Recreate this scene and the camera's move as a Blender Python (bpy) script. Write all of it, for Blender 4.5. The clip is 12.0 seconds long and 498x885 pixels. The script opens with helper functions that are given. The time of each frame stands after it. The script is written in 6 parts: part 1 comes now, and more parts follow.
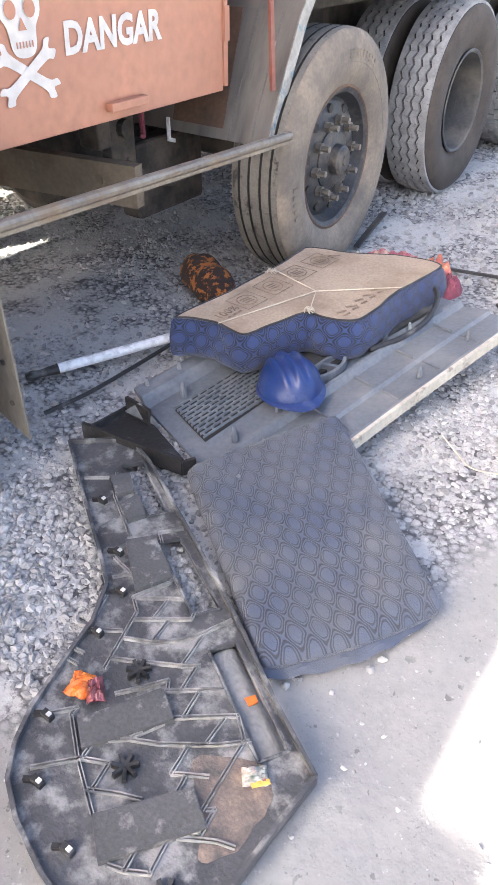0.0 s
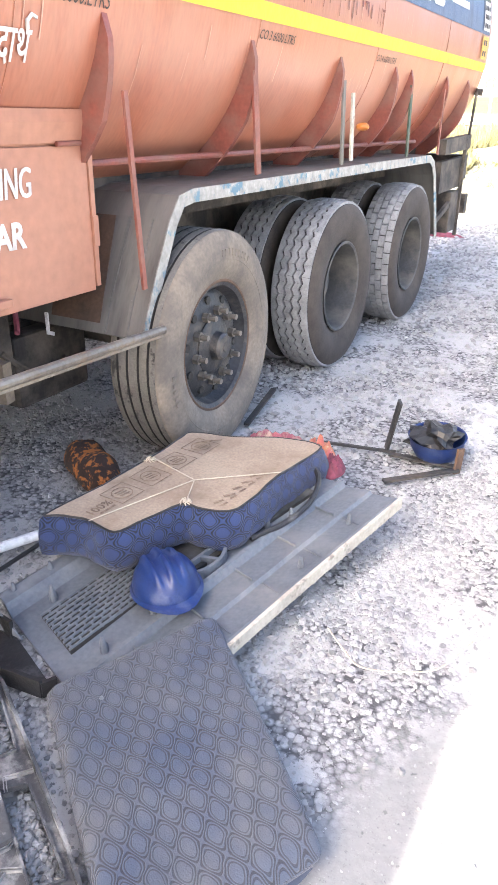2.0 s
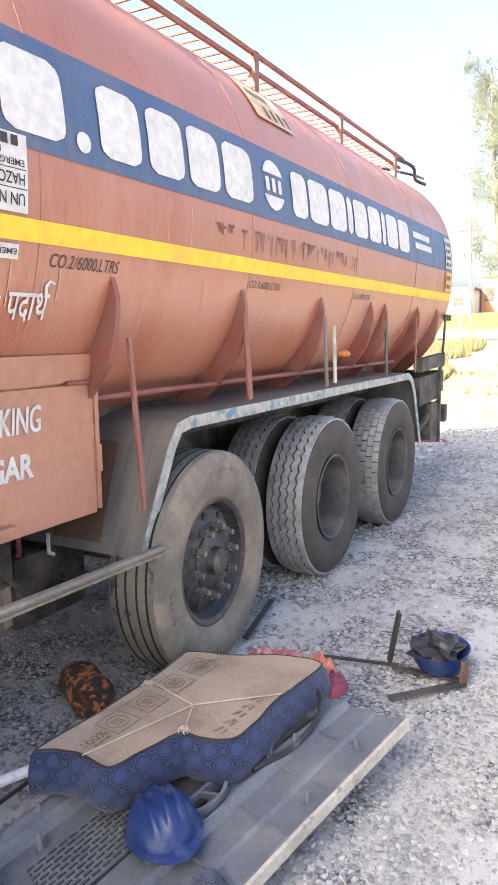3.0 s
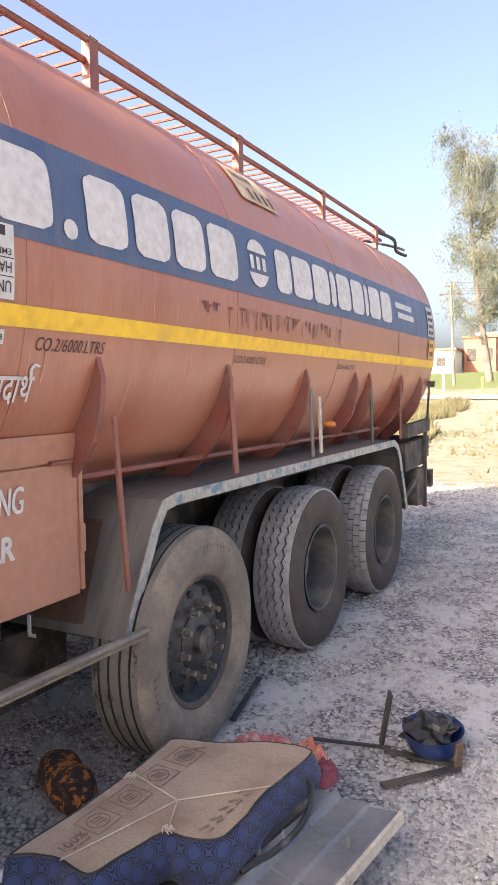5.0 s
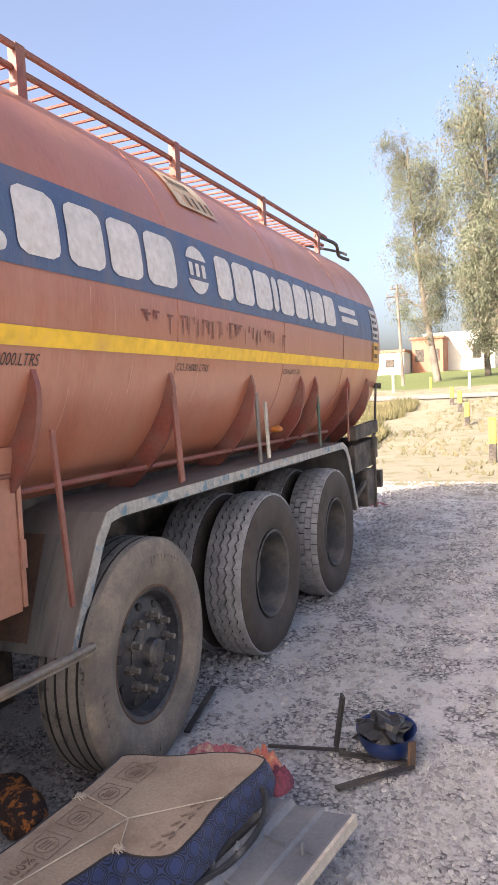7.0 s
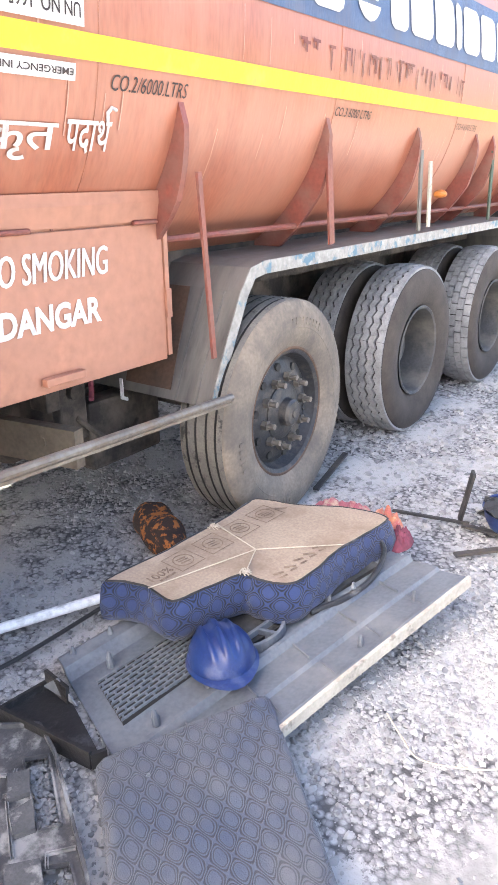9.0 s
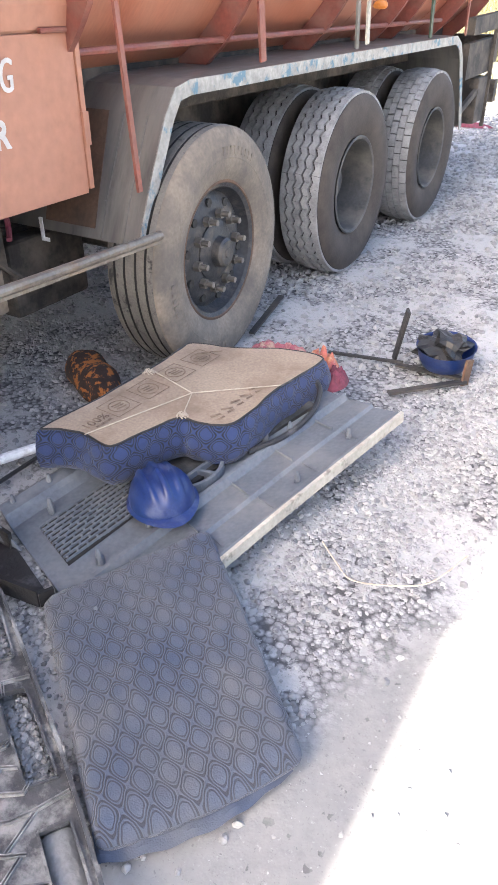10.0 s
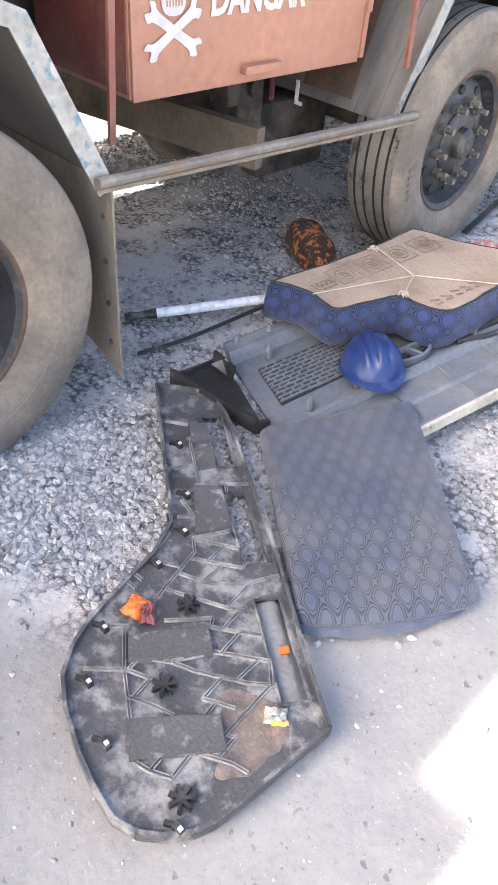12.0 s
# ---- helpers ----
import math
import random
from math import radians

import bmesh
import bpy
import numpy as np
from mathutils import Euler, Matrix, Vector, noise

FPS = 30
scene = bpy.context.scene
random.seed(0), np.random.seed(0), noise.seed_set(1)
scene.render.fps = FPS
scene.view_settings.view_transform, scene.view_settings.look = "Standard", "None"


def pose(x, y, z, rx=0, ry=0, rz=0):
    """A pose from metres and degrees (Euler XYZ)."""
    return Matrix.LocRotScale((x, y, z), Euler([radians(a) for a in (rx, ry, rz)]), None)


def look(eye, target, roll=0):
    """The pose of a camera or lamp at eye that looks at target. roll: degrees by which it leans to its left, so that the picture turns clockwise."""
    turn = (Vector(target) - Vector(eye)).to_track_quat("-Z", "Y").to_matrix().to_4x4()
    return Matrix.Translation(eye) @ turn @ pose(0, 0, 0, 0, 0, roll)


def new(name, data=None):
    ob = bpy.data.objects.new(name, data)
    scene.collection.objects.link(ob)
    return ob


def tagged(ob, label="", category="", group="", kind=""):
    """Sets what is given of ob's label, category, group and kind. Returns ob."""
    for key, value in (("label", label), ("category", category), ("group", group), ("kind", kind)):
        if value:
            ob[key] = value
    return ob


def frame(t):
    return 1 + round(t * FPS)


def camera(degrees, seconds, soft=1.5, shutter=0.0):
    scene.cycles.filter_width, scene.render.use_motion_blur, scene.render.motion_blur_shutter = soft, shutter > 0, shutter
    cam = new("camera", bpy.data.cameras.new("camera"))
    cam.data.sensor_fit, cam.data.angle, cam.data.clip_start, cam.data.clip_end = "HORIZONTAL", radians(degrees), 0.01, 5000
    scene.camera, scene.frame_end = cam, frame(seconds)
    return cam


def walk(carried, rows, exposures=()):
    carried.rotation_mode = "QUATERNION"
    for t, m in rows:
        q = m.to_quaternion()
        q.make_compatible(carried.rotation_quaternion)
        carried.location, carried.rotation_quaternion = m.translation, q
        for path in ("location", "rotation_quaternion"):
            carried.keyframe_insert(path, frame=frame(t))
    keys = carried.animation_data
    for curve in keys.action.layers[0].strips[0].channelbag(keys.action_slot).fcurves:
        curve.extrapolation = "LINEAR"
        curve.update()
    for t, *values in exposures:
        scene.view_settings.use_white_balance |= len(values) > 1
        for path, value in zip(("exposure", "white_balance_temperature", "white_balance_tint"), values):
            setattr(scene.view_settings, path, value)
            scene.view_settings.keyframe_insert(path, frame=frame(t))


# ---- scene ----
cam = camera(38.7, 12.0, soft=0.5)
PATH = [
    (0, (1.553, 0.069, 1.409), (0.633, 1.374, 0.205), 0.4),
    (0.5, (1.577, 0.229, 1.416), (0.495, 1.469, 0.28), 1.0),
    (1, (1.628, 0.306, 1.426), (0.472, 1.649, 0.499), -1.7),
    (1.5, (1.628, 0.298, 1.454), (0.58, 1.8, 0.652), -0.3),
    (2, (1.623, 0.307, 1.481), (0.743, 1.895, 0.641), 0.8),
    (2.5, (1.613, 0.282, 1.527), (0.687, 1.938, 0.894), 0.2),
    (3, (1.643, 0.27, 1.563), (0.693, 2.003, 1.257), -0.6),
    (3.5, (1.643, 0.262, 1.588), (0.679, 1.996, 1.34), -0.7),
    (3.7, (1.656, 0.283, 1.615), (0.698, 2.019, 1.356), -0.9),
    (5.3, (1.627, 0.301, 1.64), (0.703, 2.071, 1.51), -0.8),
    (5.5, (1.622, 0.307, 1.643), (0.687, 2.069, 1.494), -1.2),
    (6, (1.631, 0.319, 1.641), (0.721, 2.095, 1.504), -1.4),
    (6.5, (1.657, 0.319, 1.64), (0.786, 2.117, 1.55), -2.0),
    (7, (1.674, 0.333, 1.637), (0.863, 2.156, 1.509), -2.6),
    (7.5, (1.642, 0.322, 1.645), (0.623, 2.035, 1.475), -1.1),
    (7.7, (1.645, 0.315, 1.653), (0.534, 1.973, 1.514), -1.2),
    (9.3, (1.668, 0.393, 1.493), (0.616, 1.845, 0.607), -1.2),
    (9.5, (1.664, 0.402, 1.472), (0.661, 1.822, 0.483), -1.3),
    (10, (1.667, 0.389, 1.494), (0.804, 1.836, 0.416), 0.1),
    (10.5, (1.637, 0.297, 1.51), (0.695, 1.657, 0.387), 1.7),
    (11, (1.602, 0.15, 1.514), (0.612, 1.407, 0.313), 3.6),
    (11.5, (1.602, 0.067, 1.521), (0.541, 1.266, 0.323), 4.0),
    (12, (1.596, 0.01, 1.505), (0.577, 1.125, 0.195), 5.4),
]
EXPOSURE = [(0, 3.2), (0.5, 3.35), (1, 3.55), (1.5, 3.55), (2, 3.35), (2.5, 3.0), (3, 2.72), (3.5, 2.5), (5.5, 2.07), (6.5, 2.02), (7, 1.92), (7.7, 2.15), (9.3, 3.5), (10, 3.07), (10.5, 3.05), (11, 3.22), (12, 3.3)]
walk(cam, [(t, look(eye, target, roll)) for t, eye, target, roll in PATH], [(t, stops, 6950 if 4 < t < 9 else 6600, 18 if 4 < t < 9 else 11) for t, stops in EXPOSURE])

# ---- world and sun ----
SUN_DIR = Vector((0.607, 1.6, -1.0)).normalized()
SUN_EL = math.asin(-SUN_DIR.z)
world = bpy.data.worlds.new("world")
scene.world = world
world.use_nodes = True
wn = world.node_tree
sky = wn.nodes.new("ShaderNodeTexSky")
sky.sky_type = "NISHITA"
sky.sun_disc = False
sky.sun_elevation = SUN_EL
sky.sun_rotation = math.atan2(-SUN_DIR.x, -SUN_DIR.y)
sky.dust_density = 6.0
sky.air_density = 0.8
wn.links.new(sky.outputs[0], wn.nodes["Background"].inputs[0])
wn.nodes["Background"].inputs[1].default_value = 0.115
sun_data = bpy.data.lights.new("sun", "SUN")
sun_data.energy = 4.6
sun_data.angle = radians(0.53)
sun_data.color = (1.0, 0.93, 0.82)
sun = new("sun", sun_data)
sun.matrix_world = look((0, 0, 30), Vector((0, 0, 30)) + SUN_DIR)


# ---- materials ----
def mat(name, c1, c2=None, rough=0.7, metal=0.0, scale=6.0, fine=60.0, bump=0.25, dust=None, dust_amount=0.5, dust_scale=3.0, sharp=0.12, coat=0.0, stretch=None):
    """Two colours by a coarse noise, a fine grain, a bump, and an optional third colour in patches with their own shape."""
    m = bpy.data.materials.new(name)
    m.use_nodes = True
    nt = m.node_tree
    N, L = nt.nodes, nt.links
    bs = N["Principled BSDF"]
    tc = N.new("ShaderNodeTexCoord")
    out = tc.outputs["Object"]
    if stretch:
        mp = N.new("ShaderNodeMapping")
        mp.inputs["Scale"].default_value = stretch
        L.new(out, mp.inputs["Vector"])
        out = mp.outputs[0]
    n1 = N.new("ShaderNodeTexNoise")
    n1.inputs["Scale"].default_value = scale
    n1.inputs["Detail"].default_value = 5
    L.new(out, n1.inputs["Vector"])
    n2 = N.new("ShaderNodeTexNoise")
    n2.inputs["Scale"].default_value = fine
    n2.inputs["Detail"].default_value = 4
    L.new(out, n2.inputs["Vector"])
    mix = N.new("ShaderNodeMix")
    mix.data_type = "RGBA"
    mix.inputs[6].default_value = (*c1, 1)
    mix.inputs[7].default_value = (*(c2 or [v * 0.75 for v in c1]), 1)
    r1 = N.new("ShaderNodeMapRange")
    r1.inputs[1].default_value, r1.inputs[2].default_value = 0.35, 0.65
    L.new(n1.outputs[0], r1.inputs[0])
    L.new(r1.outputs[0], mix.inputs[0])
    last = mix.outputs[2]
    grain = N.new("ShaderNodeMix")
    grain.data_type, grain.blend_type = "RGBA", "MULTIPLY"
    grain.inputs[0].default_value = 0.6
    r2 = N.new("ShaderNodeMapRange")
    r2.inputs[1].default_value, r2.inputs[2].default_value, r2.inputs[3].default_value, r2.inputs[4].default_value = 0.3, 0.7, 0.7, 1.15
    L.new(n2.outputs[0], r2.inputs[0])
    L.new(last, grain.inputs[6])
    L.new(r2.outputs[0], grain.inputs[7])
    last = grain.outputs[2]
    rough_out = None
    if dust:
        n3 = N.new("ShaderNodeTexNoise")
        n3.inputs["Scale"].default_value = dust_scale
        n3.inputs["Detail"].default_value = 8
        n3.inputs["Roughness"].default_value = 0.65
        L.new(out, n3.inputs["Vector"])
        r3 = N.new("ShaderNodeMapRange")
        edge = 0.72 - 0.44 * dust_amount
        r3.inputs[1].default_value, r3.inputs[2].default_value = edge - sharp, edge + sharp
        L.new(n3.outputs[0], r3.inputs[0])
        dm = N.new("ShaderNodeMix")
        dm.data_type = "RGBA"
        dm.inputs[7].default_value = (*dust, 1)
        L.new(r3.outputs[0], dm.inputs[0])
        L.new(last, dm.inputs[6])
        last = dm.outputs[2]
        rm = N.new("ShaderNodeMapRange")
        rm.inputs[3].default_value, rm.inputs[4].default_value = rough, min(1.0, rough + 0.3)
        L.new(r3.outputs[0], rm.inputs[0])
        rough_out = rm.outputs[0]
    L.new(last, bs.inputs["Base Color"])
    bs.inputs["Roughness"].default_value = rough
    if rough_out:
        L.new(rough_out, bs.inputs["Roughness"])
    bs.inputs["Metallic"].default_value = metal
    bs.inputs["Coat Weight"].default_value = coat
    bp = N.new("ShaderNodeBump")
    bp.inputs["Strength"].default_value = bump
    bp.inputs["Distance"].default_value = 0.01
    L.new(n2.outputs[0], bp.inputs["Height"])
    L.new(bp.outputs[0], bs.inputs["Normal"])
    return m


M = {}
M["paint"] = mat("tank_paint", (0.325, 0.113, 0.066), (0.285, 0.099, 0.058), rough=0.28, scale=1.2, fine=30, bump=0.03, dust=(0.35, 0.178, 0.125), dust_amount=0.3, dust_scale=1.5, sharp=0.2, stretch=(1.0, 2.6, 0.55))
M["paint_box"] = mat("box_paint", (0.345, 0.152, 0.096), (0.32, 0.14, 0.088), rough=0.42, scale=2.0, fine=25, bump=0.03, dust=(0.32, 0.162, 0.112), dust_amount=0.25, dust_scale=2.5, sharp=0.2)
M["maroon"] = mat("maroon_paint", (0.16, 0.045, 0.035), (0.12, 0.035, 0.03), rough=0.6, dust=(0.25, 0.14, 0.1), dust_amount=0.3)
M["rib_paint"] = mat("rib_paint", (0.22, 0.06, 0.042), (0.16, 0.048, 0.036), rough=0.5, dust=(0.2, 0.105, 0.08), dust_amount=0.3, dust_scale=5)
M["yellow"] = mat("yellow_paint", (0.70, 0.43, 0.015), (0.64, 0.39, 0.018), rough=0.5, scale=3, fine=20, dust=(0.5, 0.3, 0.07), dust_amount=0.2, dust_scale=5, sharp=0.08)
M["blue_band"] = mat("blue_band_paint", (0.042, 0.07, 0.145), (0.055, 0.085, 0.155), rough=0.45, scale=2, dust=(0.11, 0.115, 0.155), dust_amount=0.28, dust_scale=3, stretch=(1.0, 3.0, 0.6))
M["white_paint"] = mat("white_paint", (0.50, 0.485, 0.47), (0.47, 0.455, 0.44), rough=0.6, scale=3, fine=25, dust=(0.4, 0.34, 0.31), dust_amount=0.14, dust_scale=9, sharp=0.08)
M["black_paint"] = mat("black_paint", (0.03, 0.02, 0.02), rough=0.6)
M["orange_paint"] = mat("orange_sign_paint", (0.65, 0.36, 0.06), (0.5, 0.28, 0.08), rough=0.6)
M["steel_grey"] = mat("grey_mudguard_steel", (0.15, 0.146, 0.138), (0.095, 0.092, 0.088), rough=0.45, metal=0.3, scale=5, fine=40, bump=0.06, dust=(0.2, 0.185, 0.165), dust_amount=0.4, dust_scale=4, sharp=0.2, stretch=(3.0, 1.0, 0.35))
M["flaking"] = mat("flaking_edge_paint", (0.36, 0.35, 0.325), (0.23, 0.225, 0.21), rough=0.6, scale=16, dust=(0.11, 0.19, 0.24), dust_amount=0.33, dust_scale=13, sharp=0.04)
M["flap"] = mat("dusty_flap_sheet", (0.17, 0.148, 0.118), (0.12, 0.105, 0.086), rough=0.75, scale=5, fine=60, dust=(0.235, 0.21, 0.175), dust_amount=0.36, dust_scale=5, sharp=0.12, stretch=(1.6, 1.0, 0.6))
M["chassis"] = mat("dark_chassis", (0.03, 0.026, 0.024), (0.05, 0.042, 0.036), rough=0.8, dust=(0.13, 0.11, 0.09), dust_amount=0.35, dust_scale=6)
M["beam"] = mat("khaki_beam_paint", (0.15, 0.12, 0.085), (0.12, 0.095, 0.07), rough=0.7, dust=(0.08, 0.06, 0.045), dust_amount=0.25, dust_scale=8)
M["tyre_dusty"] = mat("dusty_rubber", (0.225, 0.185, 0.145), (0.165, 0.138, 0.112), rough=0.9, scale=3, fine=70, bump=0.2, dust=(0.10, 0.09, 0.08), dust_amount=0.33, dust_scale=6, sharp=0.16)
M["tyre_dark"] = mat("brown_dusty_rubber", (0.046, 0.036, 0.031), (0.034, 0.028, 0.025), rough=0.85, scale=4, fine=90, bump=0.15, dust=(0.09, 0.076, 0.064), dust_amount=0.24, dust_scale=5, sharp=0.2)
M["tread"] = mat("dusty_tread_rubber", (0.25, 0.25, 0.252), (0.18, 0.18, 0.183), rough=0.9, scale=9, fine=120, bump=0.3, dust=(0.31, 0.31, 0.312), dust_amount=0.35, dust_scale=12)
M["tread_worn"] = mat("worn_rib_tread", (0.105, 0.098, 0.09), (0.15, 0.138, 0.122), rough=0.9, scale=7, fine=110, bump=0.4, dust=(0.035, 0.033, 0.032), dust_amount=0.24, dust_scale=16, sharp=0.05)
# near-black shade colour for tyre grooves, wheel holes and grille slots
M["slot_shade"] = mat("black_slot_shade", (0.022, 0.021, 0.02), (0.035, 0.033, 0.031), rough=0.9)
M["rim"] = mat("dark_wheel_steel", (0.045, 0.047, 0.053), (0.032, 0.033, 0.038), rough=0.5, metal=0.4, scale=10, dust=(0.13, 0.115, 0.1), dust_amount=0.3, dust_scale=9, sharp=0.08)
M["rim_grey"] = mat("grey_dusty_rim", (0.06, 0.062, 0.066), (0.042, 0.043, 0.046), rough=0.65, metal=0.2, scale=6, dust=(0.15, 0.14, 0.125), dust_amount=0.38, dust_scale=5)
M["rust"] = mat("rusty_rim", (0.12, 0.07, 0.045), (0.08, 0.05, 0.035), rough=0.85, scale=12)
M["nut"] = mat("dusty_nut", (0.20, 0.18, 0.16), (0.14, 0.125, 0.11), rough=0.6, metal=0.5, scale=30)
M["tube"] = mat("bare_steel_tube", (0.22, 0.2, 0.17), (0.16, 0.14, 0.12), rough=0.5, metal=0.5, scale=9, dust=(0.2, 0.14, 0.09), dust_amount=0.3, dust_scale=7)
M["trim"] = mat("black_trim_plastic", (0.042, 0.044, 0.048), (0.066, 0.068, 0.073), rough=0.5, scale=9, fine=90, bump=0.3, dust=(0.22, 0.218, 0.216), dust_amount=0.38, dust_scale=13, sharp=0.07)
M["trim_pad"] = mat("trim_foam_pad", (0.06, 0.062, 0.066), (0.074, 0.075, 0.079), rough=0.9, scale=12, fine=120, dust=(0.22, 0.216, 0.212), dust_amount=0.24, dust_scale=16, sharp=0.06)
M["trim_edge"] = mat("trim_raised_rib", (0.2, 0.2, 0.204), (0.09, 0.09, 0.093), rough=0.7, scale=14, dust=(0.32, 0.315, 0.31), dust_amount=0.36, dust_scale=18)
M["bumper"] = mat("grey_bumper_plastic", (0.125, 0.143, 0.168), (0.094, 0.107, 0.126), rough=0.5, scale=5, fine=70, bump=0.08, dust=(0.178, 0.186, 0.197), dust_amount=0.3, dust_scale=7, sharp=0.12)
M["bumper_white"] = mat("cream_edge_paint", (0.46, 0.435, 0.37), (0.36, 0.335, 0.285), rough=0.6, scale=12, dust=(0.2, 0.185, 0.16), dust_amount=0.27, dust_scale=16, sharp=0.05)
# near-black colour for the shade on the panel's back half
M["bumper_shade"] = mat("panel_recess_shade", (0.02, 0.021, 0.022), rough=0.7, dust=(0.08, 0.08, 0.08), dust_amount=0.3, dust_scale=10)
M["card"] = mat("brown_cardboard", (0.335, 0.265, 0.2), (0.29, 0.225, 0.17), rough=0.85, scale=5, fine=110, bump=0.05, dust=(0.21, 0.155, 0.112), dust_amount=0.27, dust_scale=6, sharp=0.12)
M["card_ink"] = mat("cardboard_ink", (0.15, 0.105, 0.075), (0.23, 0.17, 0.125), rough=0.9, scale=30)
M["string"] = mat("pale_string", (0.55, 0.48, 0.38), rough=0.9)
M["helmet"] = mat("blue_helmet_plastic", (0.005, 0.021, 0.105), (0.007, 0.025, 0.116), rough=0.4, scale=8, fine=120, bump=0.02, dust=(0.05, 0.07, 0.15), dust_amount=0.22, dust_scale=12, sharp=0.06)
M["pole_white"] = mat("white_scuffed_pole", (0.82, 0.83, 0.84), (0.72, 0.73, 0.74), rough=0.45, scale=15, dust=(0.3, 0.3, 0.3), dust_amount=0.2, dust_scale=20)
M["black_plastic"] = mat("black_plastic", (0.014, 0.014, 0.015), (0.022, 0.022, 0.023), rough=0.5, dust=(0.1, 0.1, 0.1), dust_amount=0.2, dust_scale=9, sharp=0.06)
M["bar_steel"] = mat("dark_steel_bar", (0.045, 0.045, 0.047), (0.06, 0.058, 0.055), rough=0.6, metal=0.4, dust=(0.16, 0.13, 0.1), dust_amount=0.2)
M["pink"] = mat("pink_cloth", (0.34, 0.12, 0.15), (0.27, 0.07, 0.1), rough=0.95, scale=18, fine=160, dust=(0.4, 0.3, 0.24), dust_amount=0.36, dust_scale=24, sharp=0.08)
M["green"] = mat("green_cloth", (0.05, 0.085, 0.04), (0.04, 0.065, 0.035), rough=0.95)
M["red"] = mat("red_cloth", (0.19, 0.04, 0.065), (0.12, 0.03, 0.045), rough=0.9, scale=20)
M["ochre_cloth"] = mat("orange_cream_cloth", (0.42, 0.2, 0.09), (0.4, 0.11, 0.11), rough=0.95, scale=22, fine=160, dust=(0.45, 0.38, 0.27), dust_amount=0.35, dust_scale=30, sharp=0.06)
M["bag"] = mat("dark_patterned_fabric", (0.022, 0.014, 0.013), (0.035, 0.022, 0.019), rough=0.95, scale=10, fine=140, dust=(0.32, 0.115, 0.03), dust_amount=0.4, dust_scale=24, sharp=0.03)
M["orange_foil"] = mat("orange_packet_foil", (0.65, 0.16, 0.02), (0.55, 0.12, 0.02), rough=0.35, scale=20, fine=70, bump=0.4)
M["dark_foil"] = mat("dark_red_packet_foil", (0.12, 0.03, 0.03), (0.2, 0.05, 0.06), rough=0.4, scale=40, bump=0.4)
M["green_lamp_post"] = mat("dark_green_post_paint", (0.035, 0.07, 0.045), (0.05, 0.06, 0.045), rough=0.6)
M["amber"] = mat("amber_lamp_plastic", (0.5, 0.17, 0.03), rough=0.35)
M["brick_red"] = mat("far_brick", (0.33, 0.15, 0.1), (0.28, 0.13, 0.09), rough=0.9, scale=1)
M["pale_tone"] = mat("far_limewash", (0.7, 0.68, 0.64), (0.6, 0.58, 0.55), rough=0.9, scale=0.6)
M["bark"] = mat("pale_bark", (0.19, 0.165, 0.14), (0.11, 0.095, 0.08), rough=0.95, scale=1.5, fine=12, bump=0.5)
M["leaf"] = mat("eucalyptus_leaf", (0.075, 0.092, 0.055), (0.115, 0.13, 0.085), rough=0.7, scale=0.6, fine=3)
M["leaf_brown"] = mat("dry_leaf", (0.13, 0.12, 0.08), (0.10, 0.10, 0.065), rough=0.8, scale=0.6, fine=3)
M["drygrass"] = mat("dry_grass", (0.17, 0.145, 0.075), (0.10, 0.10, 0.045), rough=0.95, scale=0.8, fine=4)
M["stone_piece"] = mat("crushed_limestone", (0.27, 0.27, 0.27), (0.17, 0.172, 0.175), rough=0.9, scale=3, fine=70, bump=0.3, dust=(0.31, 0.306, 0.297), dust_amount=0.4, dust_scale=1.3)
M["asphalt"] = mat("road_asphalt", (0.2, 0.19, 0.18), (0.25, 0.235, 0.21), rough=0.9, scale=0.6, fine=20)
M["cream_plate"] = mat("faded_cream_plate", (0.5, 0.42, 0.3), (0.42, 0.34, 0.24), rough=0.7, dust=(0.4, 0.2, 0.12), dust_amount=0.3, dust_scale=9)
M["yellow_post"] = mat("yellow_post_paint", (0.65, 0.45, 0.03), (0.55, 0.38, 0.05), rough=0.7)


